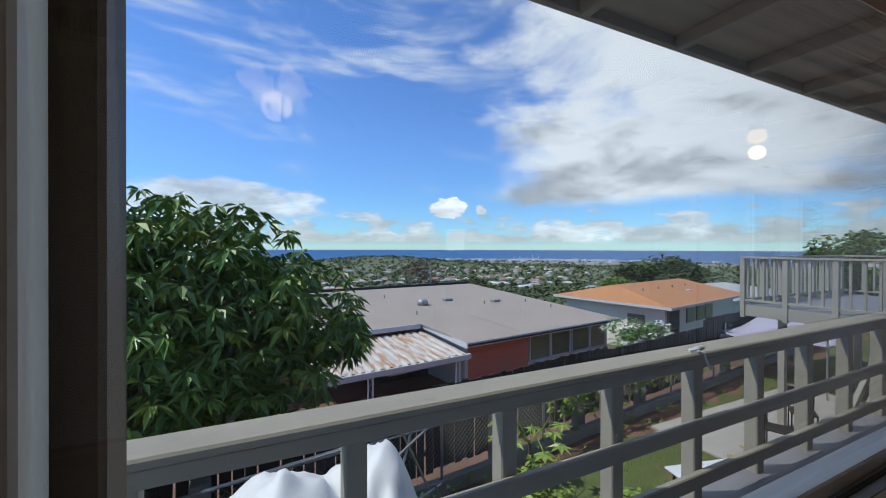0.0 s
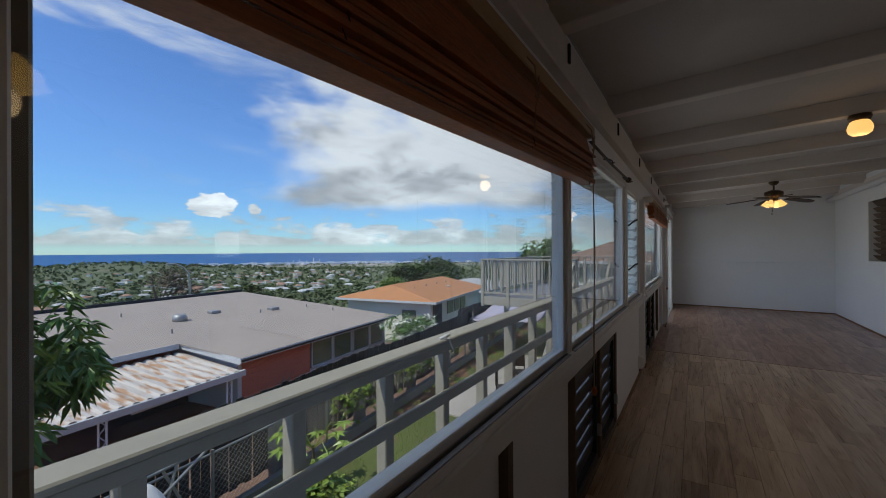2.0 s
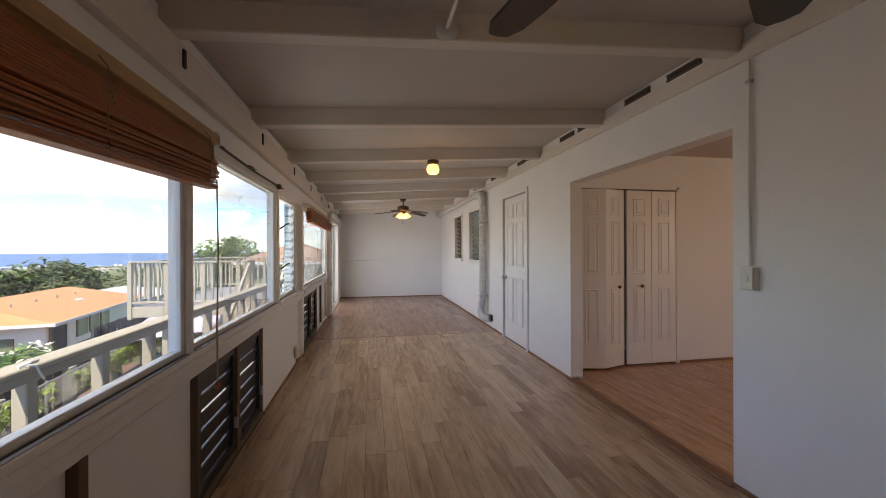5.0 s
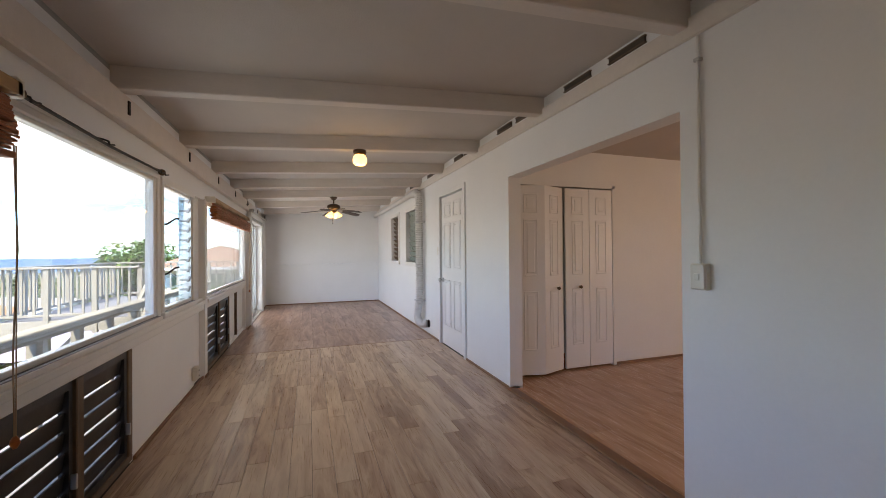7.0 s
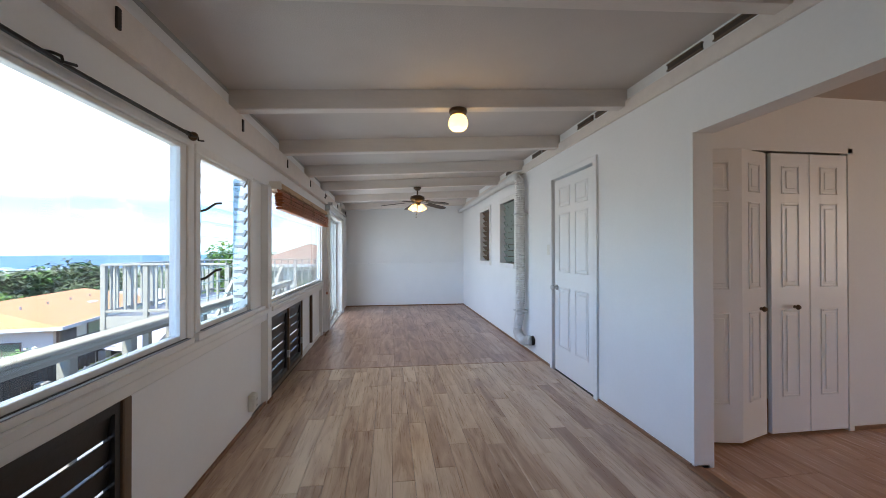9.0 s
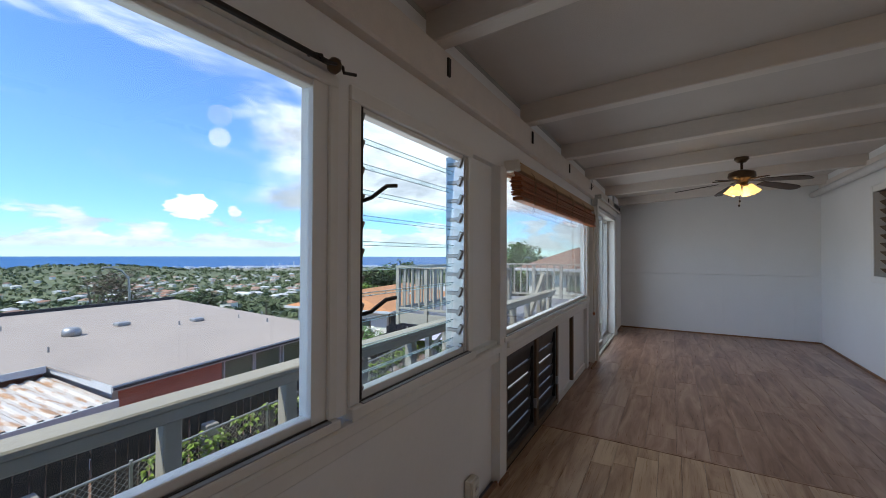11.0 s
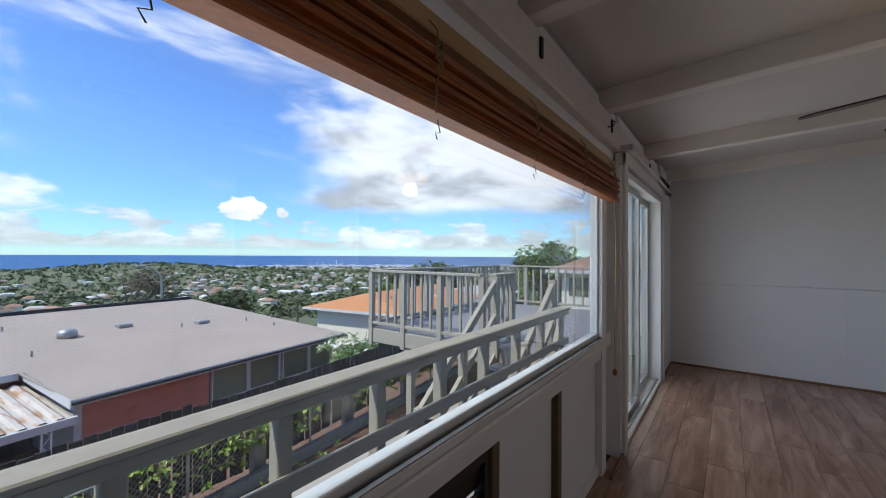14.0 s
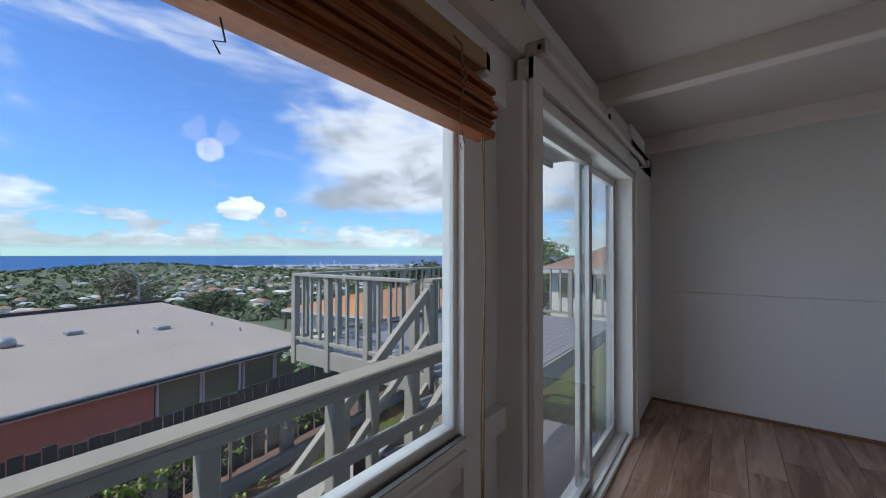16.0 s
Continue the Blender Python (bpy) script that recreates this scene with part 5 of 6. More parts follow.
# ---- fences ----
fence = thing("picket_fence", "dark weathered wooden fence of upright boards", "fence")
ang = math.atan(FENCE_S)
bm = bmesh.new()
box(bm, -0.068, 0.068, -0.011, 0.011, -1.45, 0.0, 0.004)
for v in bm.verts:
    if v.co.z > -0.05 and abs(v.co.x) > 0.05:
        v.co.z -= 0.035
picket = mesh_of("picket", bm, FENCEWOOD)
rng = random.Random(51)
for k in range(215):
    x = -6 + k * 0.15
    ob = new("picket", picket)
    ob.parent = fence
    panel = int(k / 16)
    lift = 0.22 if x > 13 else 0.0
    ob.matrix_local = Matrix.Translation((x, FENCE_Y + 0.42 + FENCE_S * x, -1.14 + lift + 0.03 * (panel % 3) + rng.uniform(-0.02, 0.02))) @ Matrix.Rotation(ang, 4, "Z") @ Matrix.Rotation(rng.uniform(-0.02, 0.02), 4, "Y")
for z in (-1.5, -2.3):
    bm = bmesh.new()
    box(bm, 0, 33, 0.02, 0.06, z, z + 0.08, 0, Matrix.Translation((-6, FENCE_Y + 0.42 - 6 * FENCE_S, 0)) @ Matrix.Rotation(ang, 4, "Z"))
    part("rail", bm, FENCEWOOD, fence)
for k in range(13):
    x = -4.4 + 2.3 * k
    tagged(part("concrete_post", boxes((x - 0.11, x + 0.11, FENCE_Y + 0.16 + FENCE_S * x, FENCE_Y + 0.36 + FENCE_S * x, -2.75, -1.60 + (0.15 if x > 13 else 0)), bev=0.015), CONCRETE), "square grey concrete fence post", "fence post", "concrete fence posts")
wire = thing("chain_link_fence", "galvanised chain-link fence on a low concrete kerb", "fence")
bm = bmesh.new()
box(bm, 0, 31, -0.07, 0.07, -2.75, -2.48, 0.01, Matrix.Translation((-5, FENCE_Y - 5 * FENCE_S, 0)) @ Matrix.Rotation(ang, 4, "Z"))
part("kerb", bm, CONCRETE, wire)
vs, fs = [], []
W, ZB, ZT = 0.0032, -2.48, -1.62
for k in range(330):
    for s in (-1, 1):
        a = Vector((0.09 * k - 5, 0, ZB))
        b = a + Vector((s * (ZT - ZB), 0, ZT - ZB))
        for p_, q_ in ((a, b),):
            i = len(vs)
            for c in (p_, q_):
                for o in ((W, 0), (-W * 0.5, W), (-W * 0.5, -W)):
                    x = c.x + o[0] * 1.4
                    vs.append((x, FENCE_Y + FENCE_S * x + o[1] + s * 0.004, c.z))
            fs += [(i, i + 1, i + 4, i + 3), (i + 1, i + 2, i + 5, i + 4), (i + 2, i, i + 3, i + 5)]
ob = new("wires", mesh_from("wires", vs, fs, (GALV,)))
ob.parent = wire
tagged(ob, kind="stuff")
part("top_rail", tube([(-5, FENCE_Y - 5 * FENCE_S, -1.6), (25, FENCE_Y + 25 * FENCE_S, -1.6)], 0.018, 8), GALV, wire)
for k in range(13):
    x = -3.4 + 2.3 * k
    part("post", tube([(x, FENCE_Y + FENCE_S * x, -2.7), (x, FENCE_Y + FENCE_S * x, -1.55)], 0.024, 8), GALV, wire)

# ---- tarp over a folded canopy frame, table, poles in the yard ----
tarp = thing("tarp_canopy", "crumpled white tarp over a collapsed canopy frame", "tarp")
bm = bmesh.new()
bmesh.ops.create_grid(bm, x_segments=60, y_segments=40, size=0.5, matrix=Matrix.Translation((0.85, 5.55, 0)) @ Matrix.Diagonal((2.5, 1.7, 1, 1)))
for v in bm.verts:
    x, y = v.co.x, v.co.y
    u_, v_ = abs(x - 0.85) / 1.25, abs(y - 5.55) / 0.85
    peaks = max(h * max(0.0, 1 - math.hypot((x - cx) / 0.62, (y - cy) / 0.75)) for cx, cy, h in ((1.75, 5.5, 0.62), (0.95, 5.4, 0.50), (0.15, 5.4, 0.42)))
    v.co.z = -0.82 + peaks + 0.09 * noise.noise((x * 3, y * 3, 1)) + 0.12 * abs(noise.noise((x * 5, y * 2.5, 4))) + 0.05 * abs(noise.noise((x * 11, y * 9, 7))) - 0.9 * max(u_, v_) ** 6
bmesh.ops.solidify(bm, geom=bm.faces, thickness=0.006)
part("sheet", bm, TARP, tarp, smooth=True)
for a, b in (((-0.2, 5.0, -2.75), (-0.2, 5.0, -1.0)), ((1.9, 5.0, -2.75), (1.9, 5.0, -1.0)), ((-0.2, 6.1, -2.9), (-0.2, 6.1, -1.0)), ((1.9, 6.1, -2.75), (1.9, 6.1, -1.0)), ((1.6, 6.0, -1.0), (2.75, 6.4, -0.55)), ((2.1, 6.3, -0.55), (2.6, 6.5, -1.6)), ((2.1, 6.3, -1.5), (2.7, 6.5, -1.45)), ((2.35, 6.4, -0.5), (1.9, 6.1, -1.6)), ((2.6, 6.45, -1.4), (2.9, 6.6, -2.4)), ((0.4, 6.2, -0.75), (2.4, 6.3, -0.62))):
    part("frame_pole", tube([a, b], 0.014, 7), GALV, tarp)
table = thing("yard_table", "white topped folding table with dark legs on the lawn", "table", (6.9, 5.55, -2.7), turn=-14)
part("tabletop", boxes((-0.85, 0.85, -0.5, 0.5, 0.70, 0.73), bev=0.008), TARP, table)
for x in (-0.75, 0.75):
    for y in (-0.42, 0.42):
        part("leg", tube([(x, y, 0), (x, y, 0.70)], 0.018, 8), IRON, table)
    part("crossbar", tube([(x, -0.42, 0.3), (x, 0.42, 0.3)], 0.012, 6), IRON, table)
heap = thing("timber_poles", "loose pile of pale wooden poles on the lawn", "poles")
rng = random.Random(61)
for k in range(12):
    x = 8.3 + 0.09 * k
    part("pole", tube([(x, 5.0 + rng.uniform(-0.1, 0.1), -2.67 + 0.02 * (k % 3)), (x + rng.uniform(0.2, 0.6), 6.6 + rng.uniform(-0.2, 0.2), -2.62 + 0.03 * (k % 3))], 0.025, 6), BAMBOO2, heap)


def patio_chair(x, y, turn):
    c = thing("patio_chair", "black metal patio chair on the concrete", "chair", (x, y, -2.66), "patio chairs", turn)
    part("seat", boxes((-0.22, 0.22, -0.22, 0.22, 0.43, 0.46), bev=0.008), IRON, c)
    part("backrest", boxes((-0.22, 0.22, 0.20, 0.23, 0.55, 0.90), bev=0.008), IRON, c)
    for a in (-0.2, 0.2):
        for b in (-0.2, 0.2):
            part("leg", tube([(a, b, 0), (a, b, 0.43 if b < 0 else 0.9)], 0.014, 6), IRON, c)


patio_chair(9.8, 6.4, 20), patio_chair(11.2, 6.6, -60)

# ---- the neighbour's house with grey roof ----
HM = Matrix.Translation((8.04, 15.34, 0)) @ Matrix.Rotation(math.atan2(1.26, 9.54), 4, "Z")
house = new("neighbour_house")
house.matrix_world = HM
tagged(house, "low house with grey gravel roof, red brick wall and window bay", "house")


def slab(bm, pts, thick):
    top = [bm.verts.new(p) for p in pts]
    low_ = [bm.verts.new((p[0], p[1], p[2] - thick)) for p in pts]
    bm.faces.new(top), bm.faces.new(low_[::-1])
    for i in range(len(pts)):
        j = (i + 1) % len(pts)
        bm.faces.new((top[i], low_[i], low_[j], top[j]))
    return bm


def rz(v):
    return -2.36 + 0.062 * v


roof = part("roof", slab(bmesh.new(), [(0, 0, rz(0)), (9.7, 0, rz(0)), (9.8, 12.7, rz(12.7)), (-14, 12.7, rz(12.7)), (-14, 3.3, rz(3.3)), (-0.1, 3.3, rz(3.3))], 0.05), ROOF, house)
part("fascia", boxes((-0.02, 9.72, -0.03, 0.0, rz(0) - 0.18, rz(0) - 0.01)), OFFWHITE, house)
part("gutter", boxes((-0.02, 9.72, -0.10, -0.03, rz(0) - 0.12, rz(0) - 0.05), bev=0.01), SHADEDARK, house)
bm = bmesh.new()
slab(bm, [(-0.03, 0, rz(0)), (0.0, 0, rz(0)), (0.0, 3.4, rz(3.4)), (-0.03, 3.4, rz(3.4))], 0.22)
part("fascia", bm, OFFWHITE, house)
part("fascia", boxes((-14, -0.1, 3.26, 3.3, rz(3.3) - 0.2, rz(3.3))), OFFWHITE, house)
part("parapet", boxes((-14, 9.8, 12.7, 12.85, rz(12.7) - 0.1, rz(12.7) + 0.16)), SHADEDARK, house)
part("brick_wall", boxes((0.3, 3.72, 0.5, 0.7, -5.6, rz(0.5) - 0.05)), BRICK, house)
part("wall", boxes((3.72, 9.4, 0.5, 0.7, -5.6, -3.78), (9.25, 9.4, 0.5, 12, -5.6, rz(0.5) - 0.05), (0.3, 0.5, 0.7, 12, -5.6, rz(0.5) - 0.05), (-13, 0.3, 6.2, 6.4, -5.6, rz(5) - 0.1)), OFFWHITE, house)
part("corner_post", boxes((0.2, 0.36, 0.44, 0.6, -5.6, rz(0.4) - 0.06)), OFFWHITE, house)
for k in range(4):
    a = 3.78 + k * 1.39 + (0.08 if k > 1 else 0)
    w = part("window", boxes((a, a + 0.05, 0.46, 0.56, -3.76, -2.42), (a + 1.3, a + 1.36, 0.46, 0.56, -3.76, -2.42), (a, a + 1.36, 0.46, 0.56, -2.47, -2.40), (a, a + 1.36, 0.44, 0.56, -3.80, -3.73)), OFFWHITE, house)
    part("pane", boxes((a + 0.05, a + 1.3, 0.52, 0.54, -3.73, -2.47)), DARKGLASS, w)
    for j in range(2):
        part("wall_panel", boxes((a + 0.05 + j * 0.66, a + 0.62 + j * 0.66, 0.47, 0.5, -4.3, -3.88), bev=0.01), CREAM, house)
part("air_conditioner", boxes((4.05, 4.7, 0.2, 0.5, -4.15, -3.8), bev=0.02), OFFWHITE, house)
for u_, v_, r_, h_ in ((2.1, 6.9, 0.30, 0.30),):
    part("roof_vent", lathe([(r_, 0), (r_, h_ * 0.6), (r_ * 0.8, h_), (0.05, h_ * 1.05)], 18, Matrix.Translation((u_, v_, rz(v_)))), GALV, house, "", True)
for u_, v_ in ((4.1, 7.4), (6.6, 6.0)):
    part("roof_hatch", boxes((u_ - 0.25, u_ + 0.25, v_ - 0.2, v_ + 0.2, rz(v_), rz(v_) + 0.14), bev=0.02), GALV, house)
for u_, v_ in ((0.6, 4.9), (1.0, 9.5), (5.6, 5.8), (8.3, 5.2), (9.6, 5.0), (8.5, 3.4)):
    part("roof_pipe", tube([(u_, v_, rz(v_) - 0.02), (u_, v_, rz(v_) + 0.18)], 0.035, 8), GALV, house)
# carport
cp = new("carport")
cp.matrix_world = HM
tagged(cp, "open carport with a rusty corrugated white roof on lattice posts", "carport")
for k in range(17):
    u_ = -5.6 + k * 0.33
    bm = bmesh.new()
    sec = [(0, 0), (0.07, 0.055), (0.17, 0.055), (0.24, 0), (0.33, 0)]
    a_ = [bm.verts.new((u_ + p, -0.05, -2.78 + q)) for p, q in sec]
    b_ = [bm.verts.new((u_ + p, 3.25, -2.52 + q)) for p, q in sec]
    for i in range(4):
        bm.faces.new((a_[i], a_[i + 1], b_[i + 1], b_[i]))
    part("roof_sheet", bm, TIN, cp)
part("front_beam", boxes((-5.7, 0.1, -0.12, 0.0, -2.95, -2.76)), OFFWHITE, cp)
for u_ in (-4.0, -0.55):
    for o in (0, 0.17):
        part("post", boxes((u_ + o, u_ + o + 0.035, -0.03, 0.01, -4.75, -2.9)), TARP, cp)
    for k in range(9):
        part("lattice", tube([(u_ + 0.02, -0.01, -4.7 + 0.2 * k), (u_ + 0.18, -0.01, -4.5 + 0.2 * k)] if k % 2 else [(u_ + 0.18, -0.01, -4.7 + 0.2 * k), (u_ + 0.02, -0.01, -4.5 + 0.2 * k)], 0.012, 5), TARP, cp)
part("back_wall", boxes((-6, 0.2, 4.2, 4.4, -5.6, -2.4)), BRICK, cp)
# near-black sheet paints the shade deep inside the carport
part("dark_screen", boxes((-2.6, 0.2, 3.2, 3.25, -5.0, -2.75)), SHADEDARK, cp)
part("shade_roller", tube([(-3.2, 0.1, -3.05), (-0.9, 0.1, -2.98)], 0.04, 8), OFFWHITE, cp)
twigs = new("bare_shrub")
twigs.matrix_world = HM @ Matrix.Translation((1.3, 0.1, -4.9))
tagged(twigs, "bare grey twiggy shrub against the brick wall", "shrub")
rng = random.Random(91)
for k in range(7):
    u_ = rng.uniform(-0.5, 0.9)
    tip = Vector((u_ + rng.uniform(-0.5, 0.5), rng.uniform(-0.2, 0.1), rng.uniform(0.8, 1.55)))
    mid = Vector((u_ * 0.8, 0, 0.5)).lerp(tip, 0.4)
    stem = part("stem", tube([(u_ * 0.5, 0, 0), tuple(mid), tuple(tip)], [0.022, 0.015, 0.006], 6), CONCRETE, twigs)
    for j in range(3):
        at = mid.lerp(tip, 0.25 + 0.25 * j)
        part("twig", tube([tuple(at), tuple(at + Vector((rng.uniform(-0.3, 0.3), rng.uniform(-0.1, 0.1), rng.uniform(0.15, 0.35))))], [0.009, 0.004], 5), CONCRETE, stem)
boxes_pile = new("covered_pile")
boxes_pile.matrix_world = HM @ Matrix.Translation((-3.0, 1.5, -4.75))
tagged(boxes_pile, "low round covered pile under the carport", "pile")
part("cover", lathe([(0.75, 0), (0.75, 0.25), (0.6, 0.42), (0.2, 0.5)], 18), material("brown_cover", (0.28, 0.17, 0.11), 0.8), boxes_pile, "", True)

# ---- the house with orange roof, and others ----
def simple_house(name, label, at, turn, w, d, wall_h, ridge, wall, roof_m, hip=0.25, over=0.5, wins=3):
    h = new(name)
    h.matrix_world = Matrix.Translation(at) @ Matrix.Rotation(radians(turn), 4, "Z")
    tagged(h, label, "house")
    part("wall", boxes((0, w, 0, d, -3.5, wall_h)), wall, h)
    bm = bmesh.new()
    z0, z1 = wall_h - 0.1, wall_h + ridge
    e = [bm.verts.new(p) for p in ((-over, -over, z0), (w + over, -over, z0), (w + over, d + over, z0), (-over, d + over, z0))]
    a, b = bm.verts.new((w * hip, d / 2, z1)), bm.verts.new((w * (1 - hip), d / 2, z1))
    for f in ((e[0], e[1], b, a), (e[1], e[2], b), (e[2], e[3], a, b), (e[3], e[0], a), tuple(e[::-1])):
        bm.faces.new(f)
    part("roof", bm, roof_m, h)
    part("fascia", boxes((-over, w + over, -over - 0.03, -over, z0 - 0.14, z0 + 0.02), (-over - 0.03, -over, -over, d + over, z0 - 0.14, z0 + 0.02)), OFFWHITE, h)
    for k in range(wins):
        a = w * (k + 0.5) / wins
        wn_ = part("window", boxes((a - 0.5, a + 0.5, -0.05, 0.0, wall_h - 1.5, wall_h - 0.5), bev=0.01), BROWNSTUD, h)
        part("pane", boxes((a - 0.42, a + 0.42, -0.07, -0.05, wall_h - 1.42, wall_h - 0.58)), DARKGLASS, wn_)
        b_ = d * (k + 0.5) / wins
        wn_ = part("window", boxes((-0.05, 0.0, b_ - 0.5, b_ + 0.5, wall_h - 1.5, wall_h - 0.5), bev=0.01), BROWNSTUD, h)
        part("pane", boxes((-0.07, -0.05, b_ - 0.42, b_ + 0.42, wall_h - 1.42, wall_h - 0.58)), DARKGLASS, wn_)
    return h


orange = simple_house("orange_roof_house", "cream house with a low orange roof", (24.2, 18.6, -2.35), 10, 11.5, 7.4, 0.0, 0.95, CREAM, ORANGE, 0.06, 0.7, 0)
w = part("window", boxes((-0.06, 0.0, 1.25, 1.31, -2.0, -0.85), (-0.06, 0.0, 2.35, 2.41, -2.0, -0.85), (-0.06, 0.0, 1.31, 2.35, -0.92, -0.85), (-0.06, 0.0, 1.31, 2.35, -2.0, -1.93)), BROWNSTUD, orange)
part("pane", boxes((-0.03, -0.01, 1.31, 2.35, -1.93, -0.92)), DARKGLASS, w)
ac = part("air_conditioner", boxes((-0.42, -0.03, 1.5, 2.15, -1.92, -1.48), bev=0.03), OFFWHITE, orange)
part("grille", boxes(*[(-0.435, -0.42, 1.56, 2.09, -1.86 + 0.06 * k, -1.83 + 0.06 * k) for k in range(6)]), GALV, ac)
# flat dark sheet on the wall paints the shade of the porch recess
part("porch_screen", boxes((0.4, 1.9, -0.06, -0.01, -3.4, -0.5)), SHADEDARK, orange, "porch recess, its shade painted as a flat dark sheet")
part("corner_post", boxes((0.25, 0.38, -0.12, 0.0, -3.4, -0.12)), BROWNSTUD, orange)
for a in (3.0, 4.5, 6.0):
    w = part("window", boxes((a, a + 1.3, -0.05, 0.0, -1.5, -0.45), bev=0.01), BROWNSTUD, orange)
    part("pane", boxes((a + 0.07, a + 1.23, -0.07, -0.05, -1.43, -0.52)), DARKGLASS, w)
part("roof_vent", boxes((6.2, 7.0, 1.2, 1.7, 0.12, 0.42), bev=0.04), OFFWHITE, orange)
for k in range(4):
    part("roof_pipe", tube([(1.6 + 2.2 * k, 2.2, 0.2), (1.6 + 2.2 * k, 2.2, 0.75)], 0.05, 8), GALV, orange)
steps = thing("timber_terrace_rail", "dark brown timber terrace railing beside the cream house", "railing", (21.6, 18.3, -6.0), turn=20)
for z in (0.45, 0.75, 1.05, 1.35):
    part("rail", boxes((0, 2.6, -0.03, 0.03, z, z + 0.12), bev=0.01), BROWNSTUD, steps)
for x in (0, 1.3, 2.6):
    part("post", boxes((x - 0.06, x + 0.06, -0.06, 0.06, 0, 1.55), bev=0.01), BROWNSTUD, steps)
simple_house("grey_roof_house", "pale house with a grey roof behind the orange one", (36, 22, -3.2), 8, 15, 8, 0.0, 0.7, CREAM, ROOFW, 0.2, 0.6, 3)
simple_house("hillside_house", "tan house with a brown roof beyond the deck", (27.5, 4.2, 0.4), 4, 9, 5.5, 0.2, 1.2, CREAM, ROOFR, 0.15, 0.7, 3)
lamp = thing("street_lamp", "grey metal street lamp with a curved arm", "street lamp", (19.3, 43.9, -7.5))
part("pole", tube([(0, 0, 0), (0, 0, 5.5), (-0.1, 0, 6.6), (-0.6, 0, 7.3), (-1.3, 0, 7.6)], [0.11, 0.09, 0.08, 0.07, 0.06], 10), GALV, lamp, smooth=True)
part("lamp_head", boxes((-2.0, -1.25, -0.14, 0.14, 7.5, 7.68), bev=0.05), GALV, lamp)
car = thing("parked_car", "white car parked beyond the grey roof", "car", (6.5, 34.5, -5.6), turn=20)
part("body", boxes((-2.0, 2.0, -0.85, 0.85, 0.3, 0.95), bev=0.12), TARP, car)
part("cabin", boxes((-1.0, 1.3, -0.75, 0.75, 0.95, 1.5), bev=0.18), DARKGLASS, car)
part("roof", boxes((-0.8, 1.1, -0.68, 0.68, 1.49, 1.54), bev=0.02), TARP, car)
for x in (-1.3, 1.3):
    for y in (-0.85, 0.85):
        part("wheel", lathe([(0.32, -0.1), (0.32, 0.1)], 14, Matrix.Translation((x, y, 0.32)) @ Matrix.Rotation(radians(90), 4, "X")), SHADEDARK, car)


def palm(x, y, z, h, seed):
    rng = random.Random(seed)
    t = thing("palm_tree", "tall palm with a ragged feathery crown", "palm", (x, y, z))
    part("trunk", tube([(0, 0, 0), (0.15, 0, h * 0.5), (0.2, 0.1, h)], [0.2, 0.15, 0.11], 8), BARK, t)
    for k in range(14):
        a = 2 * math.pi * k / 14 + rng.random() * 0.3
        vs, fs = [], []
        for j in range(9):
            s = j / 8
            c = Vector((0.2 + 1.9 * s * math.cos(a), 0.1 + 1.9 * s * math.sin(a), h + 0.7 * math.sin(s * 2.6 + rng.uniform(0, 0.15)) - 1.0 * s * s))
            for sg in (-1, 1):
                i = len(vs)
                d = Vector((-math.sin(a) * sg, math.cos(a) * sg, -0.5)) * (0.55 * (1 - s * 0.5))
                vs += [c, c + Vector((math.cos(a), math.sin(a), 0)) * 0.13, c + d]
                fs.append((i, i + 1, i + 2))
        ob = new("frond", mesh_from("frond", vs, fs, (LEAF3,)))
        ob.parent = t


palm(36.5, 49, -9, 3.8, 71), palm(4.5, 52, -9, 4.6, 72)
# far town: little houses, trees and the works on the shore
protos = []
for k, (w, d, h, rm) in enumerate(((3.4, 2.6, 1.1, ROOFW), (4.4, 2.8, 1.2, ROOFW), (3.8, 3.0, 1.1, ROOFR), (3.0, 2.4, 1.7, ROOFR))):
    t = thing("far_house", "small pale house in the distant town", "house", (0, 0, 0), "houses of the distant town")
    part("wall", boxes((-w / 2, w / 2, -d / 2, d / 2, -1, h)), CREAM, t)
    bm = bmesh.new()
    e = [bm.verts.new(p) for p in ((-w * 0.56, -d * 0.58, h), (w * 0.56, -d * 0.58, h), (w * 0.56, d * 0.58, h), (-w * 0.56, d * 0.58, h))]
    a, b = bm.verts.new((-w * 0.28, 0, h + 0.6)), bm.verts.new((w * 0.28, 0, h + 0.6))
    for f in ((e[0], e[1], b, a), (e[1], e[2], b), (e[2], e[3], a, b), (e[3], e[0], a), tuple(e[::-1])):
        bm.faces.new(f)
    part("roof", bm, rm, t)
    protos.append(t)
rng = random.Random(81)
first_used = set()
for k in range(240):
    a, r = radians(rng.uniform(2, 52)), rng.uniform(95, 420)
    if rng.random() < 0.3:
        a, r = radians(rng.uniform(20, 44)), rng.uniform(180, 420)
    x, y = r * math.sin(a), r * math.cos(a)
    i = rng.randrange(4)
    m = Matrix.Translation((x, y, ground_z(x, y) + 0.2)) @ Matrix.Rotation(rng.uniform(0, 6.28), 4, "Z")
    if i not in first_used:
        protos[i].matrix_basis = m
        first_used.add(i)
    else:
        copy_thing(protos[i], m)
vs, fs = [], []
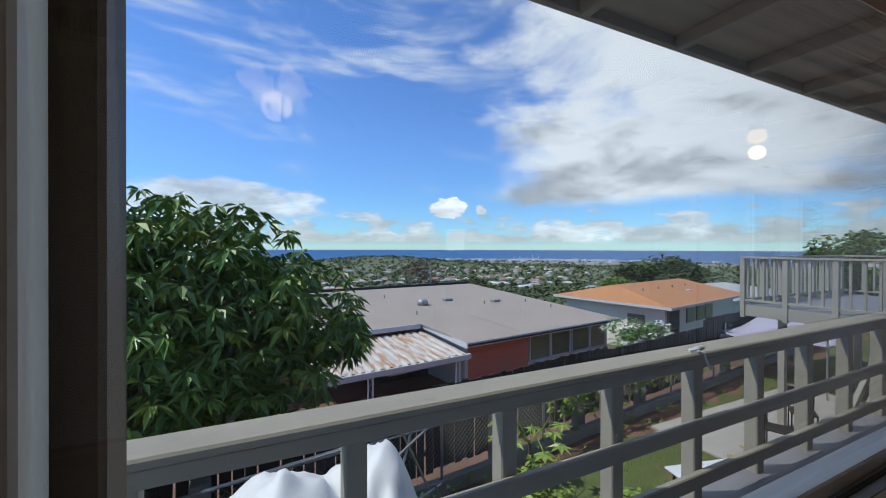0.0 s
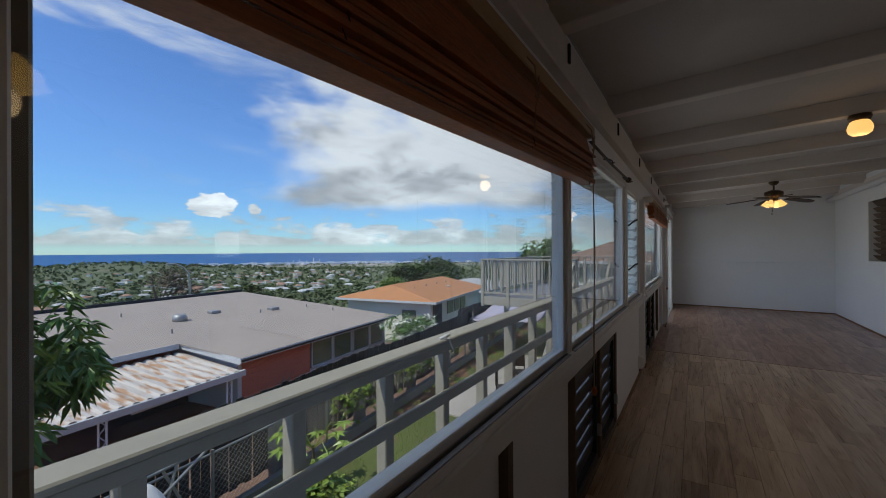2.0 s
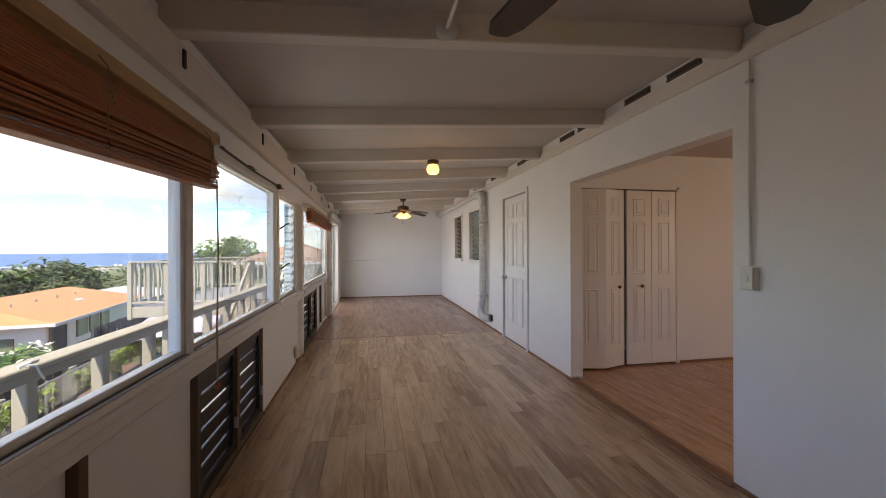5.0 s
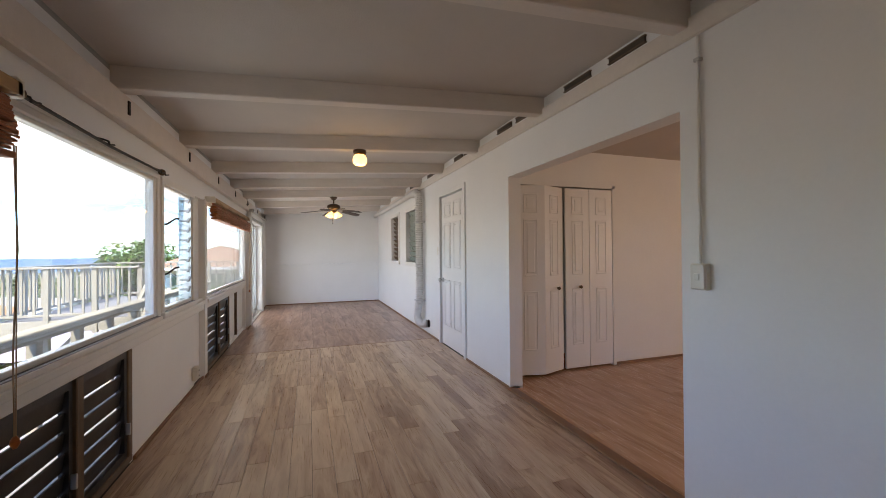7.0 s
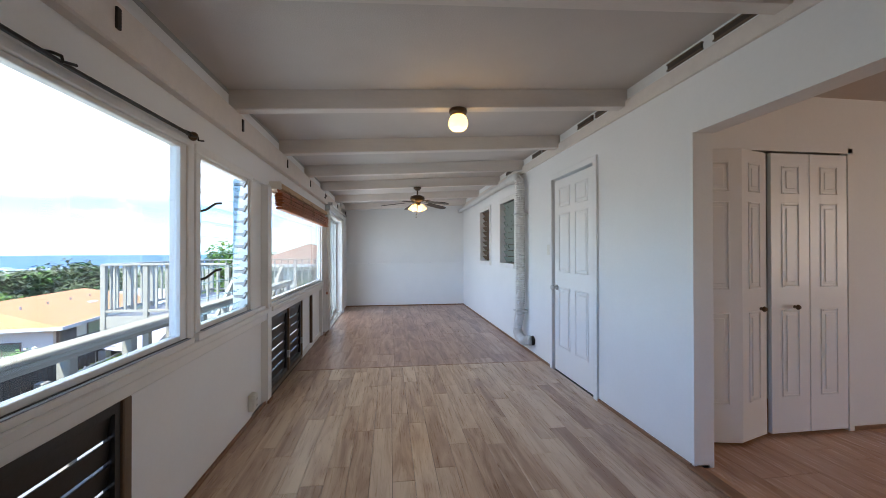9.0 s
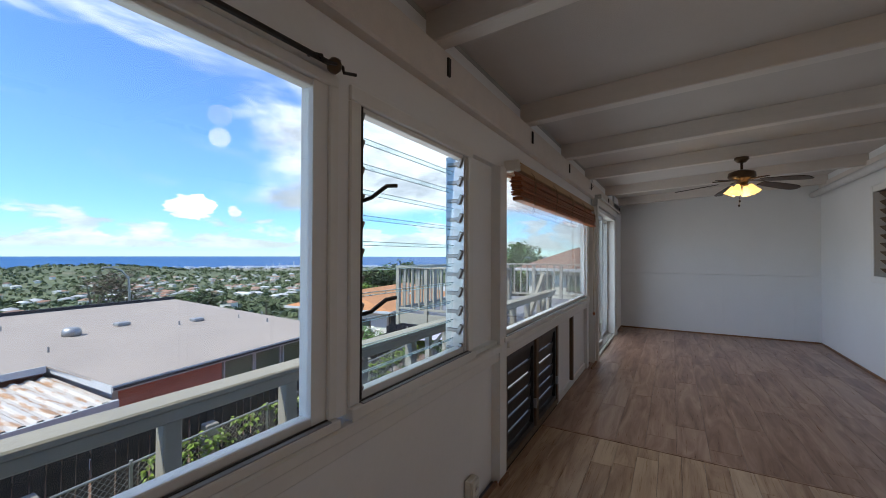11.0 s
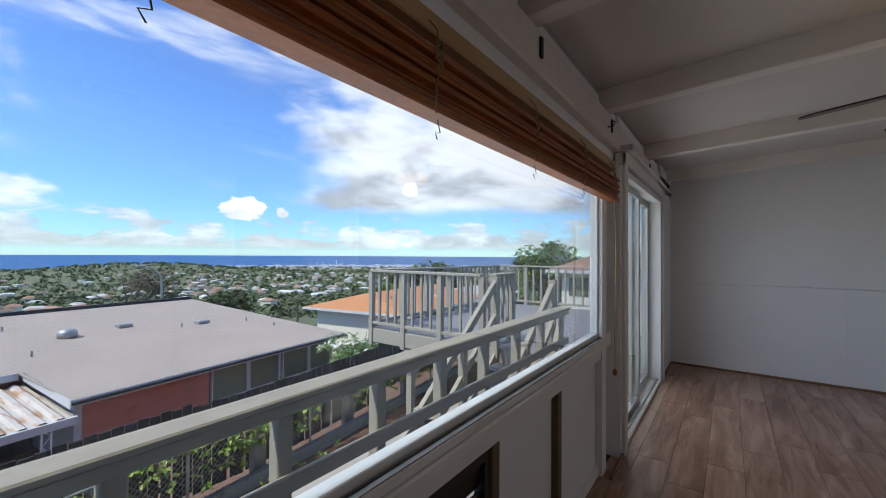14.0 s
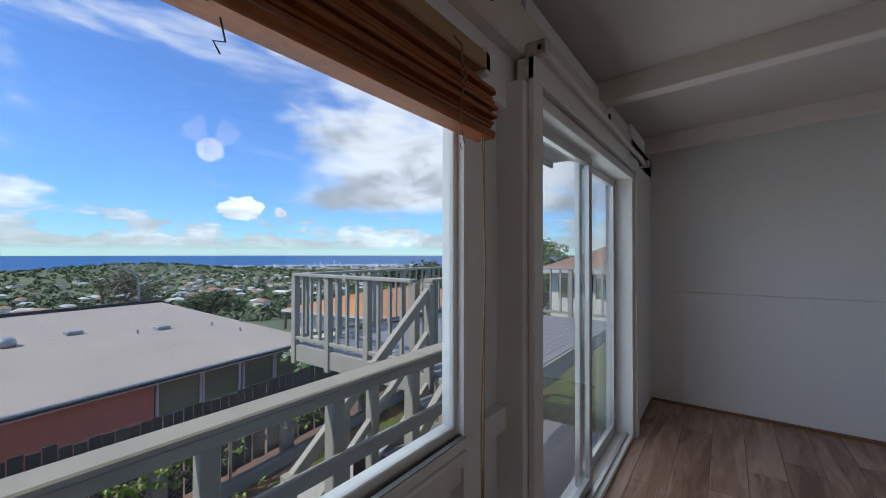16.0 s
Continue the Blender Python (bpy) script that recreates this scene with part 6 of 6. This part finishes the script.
for k in range(9000):
    r = 75 * (11.5 ** rng.random())
    a = radians(rng.uniform(-8, 74))
    x, y = r * math.sin(a), r * math.cos(a)
    if r > 620 and rng.random() < 0.5:
        continue
    s = rng.uniform(0.7, 2.0) * (0.7 + r / 600)
    c = Vector((x, y, ground_z(x, y) + s * 0.35))
    for j in range(7):
        d = Vector((rng.gauss(0, 1), rng.gauss(0, 1), rng.gauss(0.3, 0.6))).normalized()
        n_ = (d + Vector((rng.uniform(-0.4, 0.4), rng.uniform(-0.4, 0.4), 0.3))).normalized()
        t1 = n_.orthogonal().normalized()
        t2 = n_.cross(t1)
        p = c + Vector((d.x * s * 0.7, d.y * s * 0.7, d.z * s * 0.5))
        q = s * rng.uniform(0.35, 0.6)
        i = len(vs)
        vs += [p + t1 * q, p + t2 * q * 0.9, p - t1 * q * 0.8, p - t2 * q]
        fs.append((i, i + 1, i + 2, i + 3))
tagged(new("far_trees", mesh_from("far_trees", vs, fs, (LEAF3,))), "scrub and trees across the far slope", "trees", kind="stuff")
bm = bmesh.new()
for k in range(230):
    a = radians(rng.gauss(42, 8))
    r = rng.uniform(840, 960)
    x, y = r * math.sin(a), r * math.cos(a)
    w, h = rng.uniform(3, 10), rng.uniform(1.2, 4.0)
    box(bm, x - w, x + w, y - 2, y + 2, -29, -27.5 + h)
tagged(part("shore_works", bm, TARP), "white sheds and tanks along the shore", "industrial buildings", kind="stuff")
for a_, h_ in ((37.0, 9), (38.8, 13), (36.2, 8), (39.6, 9), (35.4, 6), (37.9, 7)):
    x, y = 900 * math.sin(radians(a_)), 900 * math.cos(radians(a_))
    tagged(part("chimney_stack", lathe([(1.1, -28), (0.8, -27 + h_)], 8, Matrix.Translation((x, y, 0))), TARP), "tall pale chimney of the works on the shore", "chimney", "chimneys")
# ---- floor planks ----
setting("trim_floor_joint", boxes((6.294, 6.311, 0.0, 2.80, -0.012, 0.002), bev=0.002), PLANK_B)
planks(floor, PLANK_A, (X0, 6.29), (0.0, 2.80), 0.125, 0.92)
planks(floor, PLANK_B, (6.315, X1), (0.0, 2.80), 0.19, 1.22)
planks(floor_living, PLANK_C, (-2.0, 6.5), (-6.0, -0.06), 0.19, 1.22)
setting("floor_far_room", boxes((-3.0, 8.0, -9.0, -6.0, -0.012, 0.0)), PLANK_C)
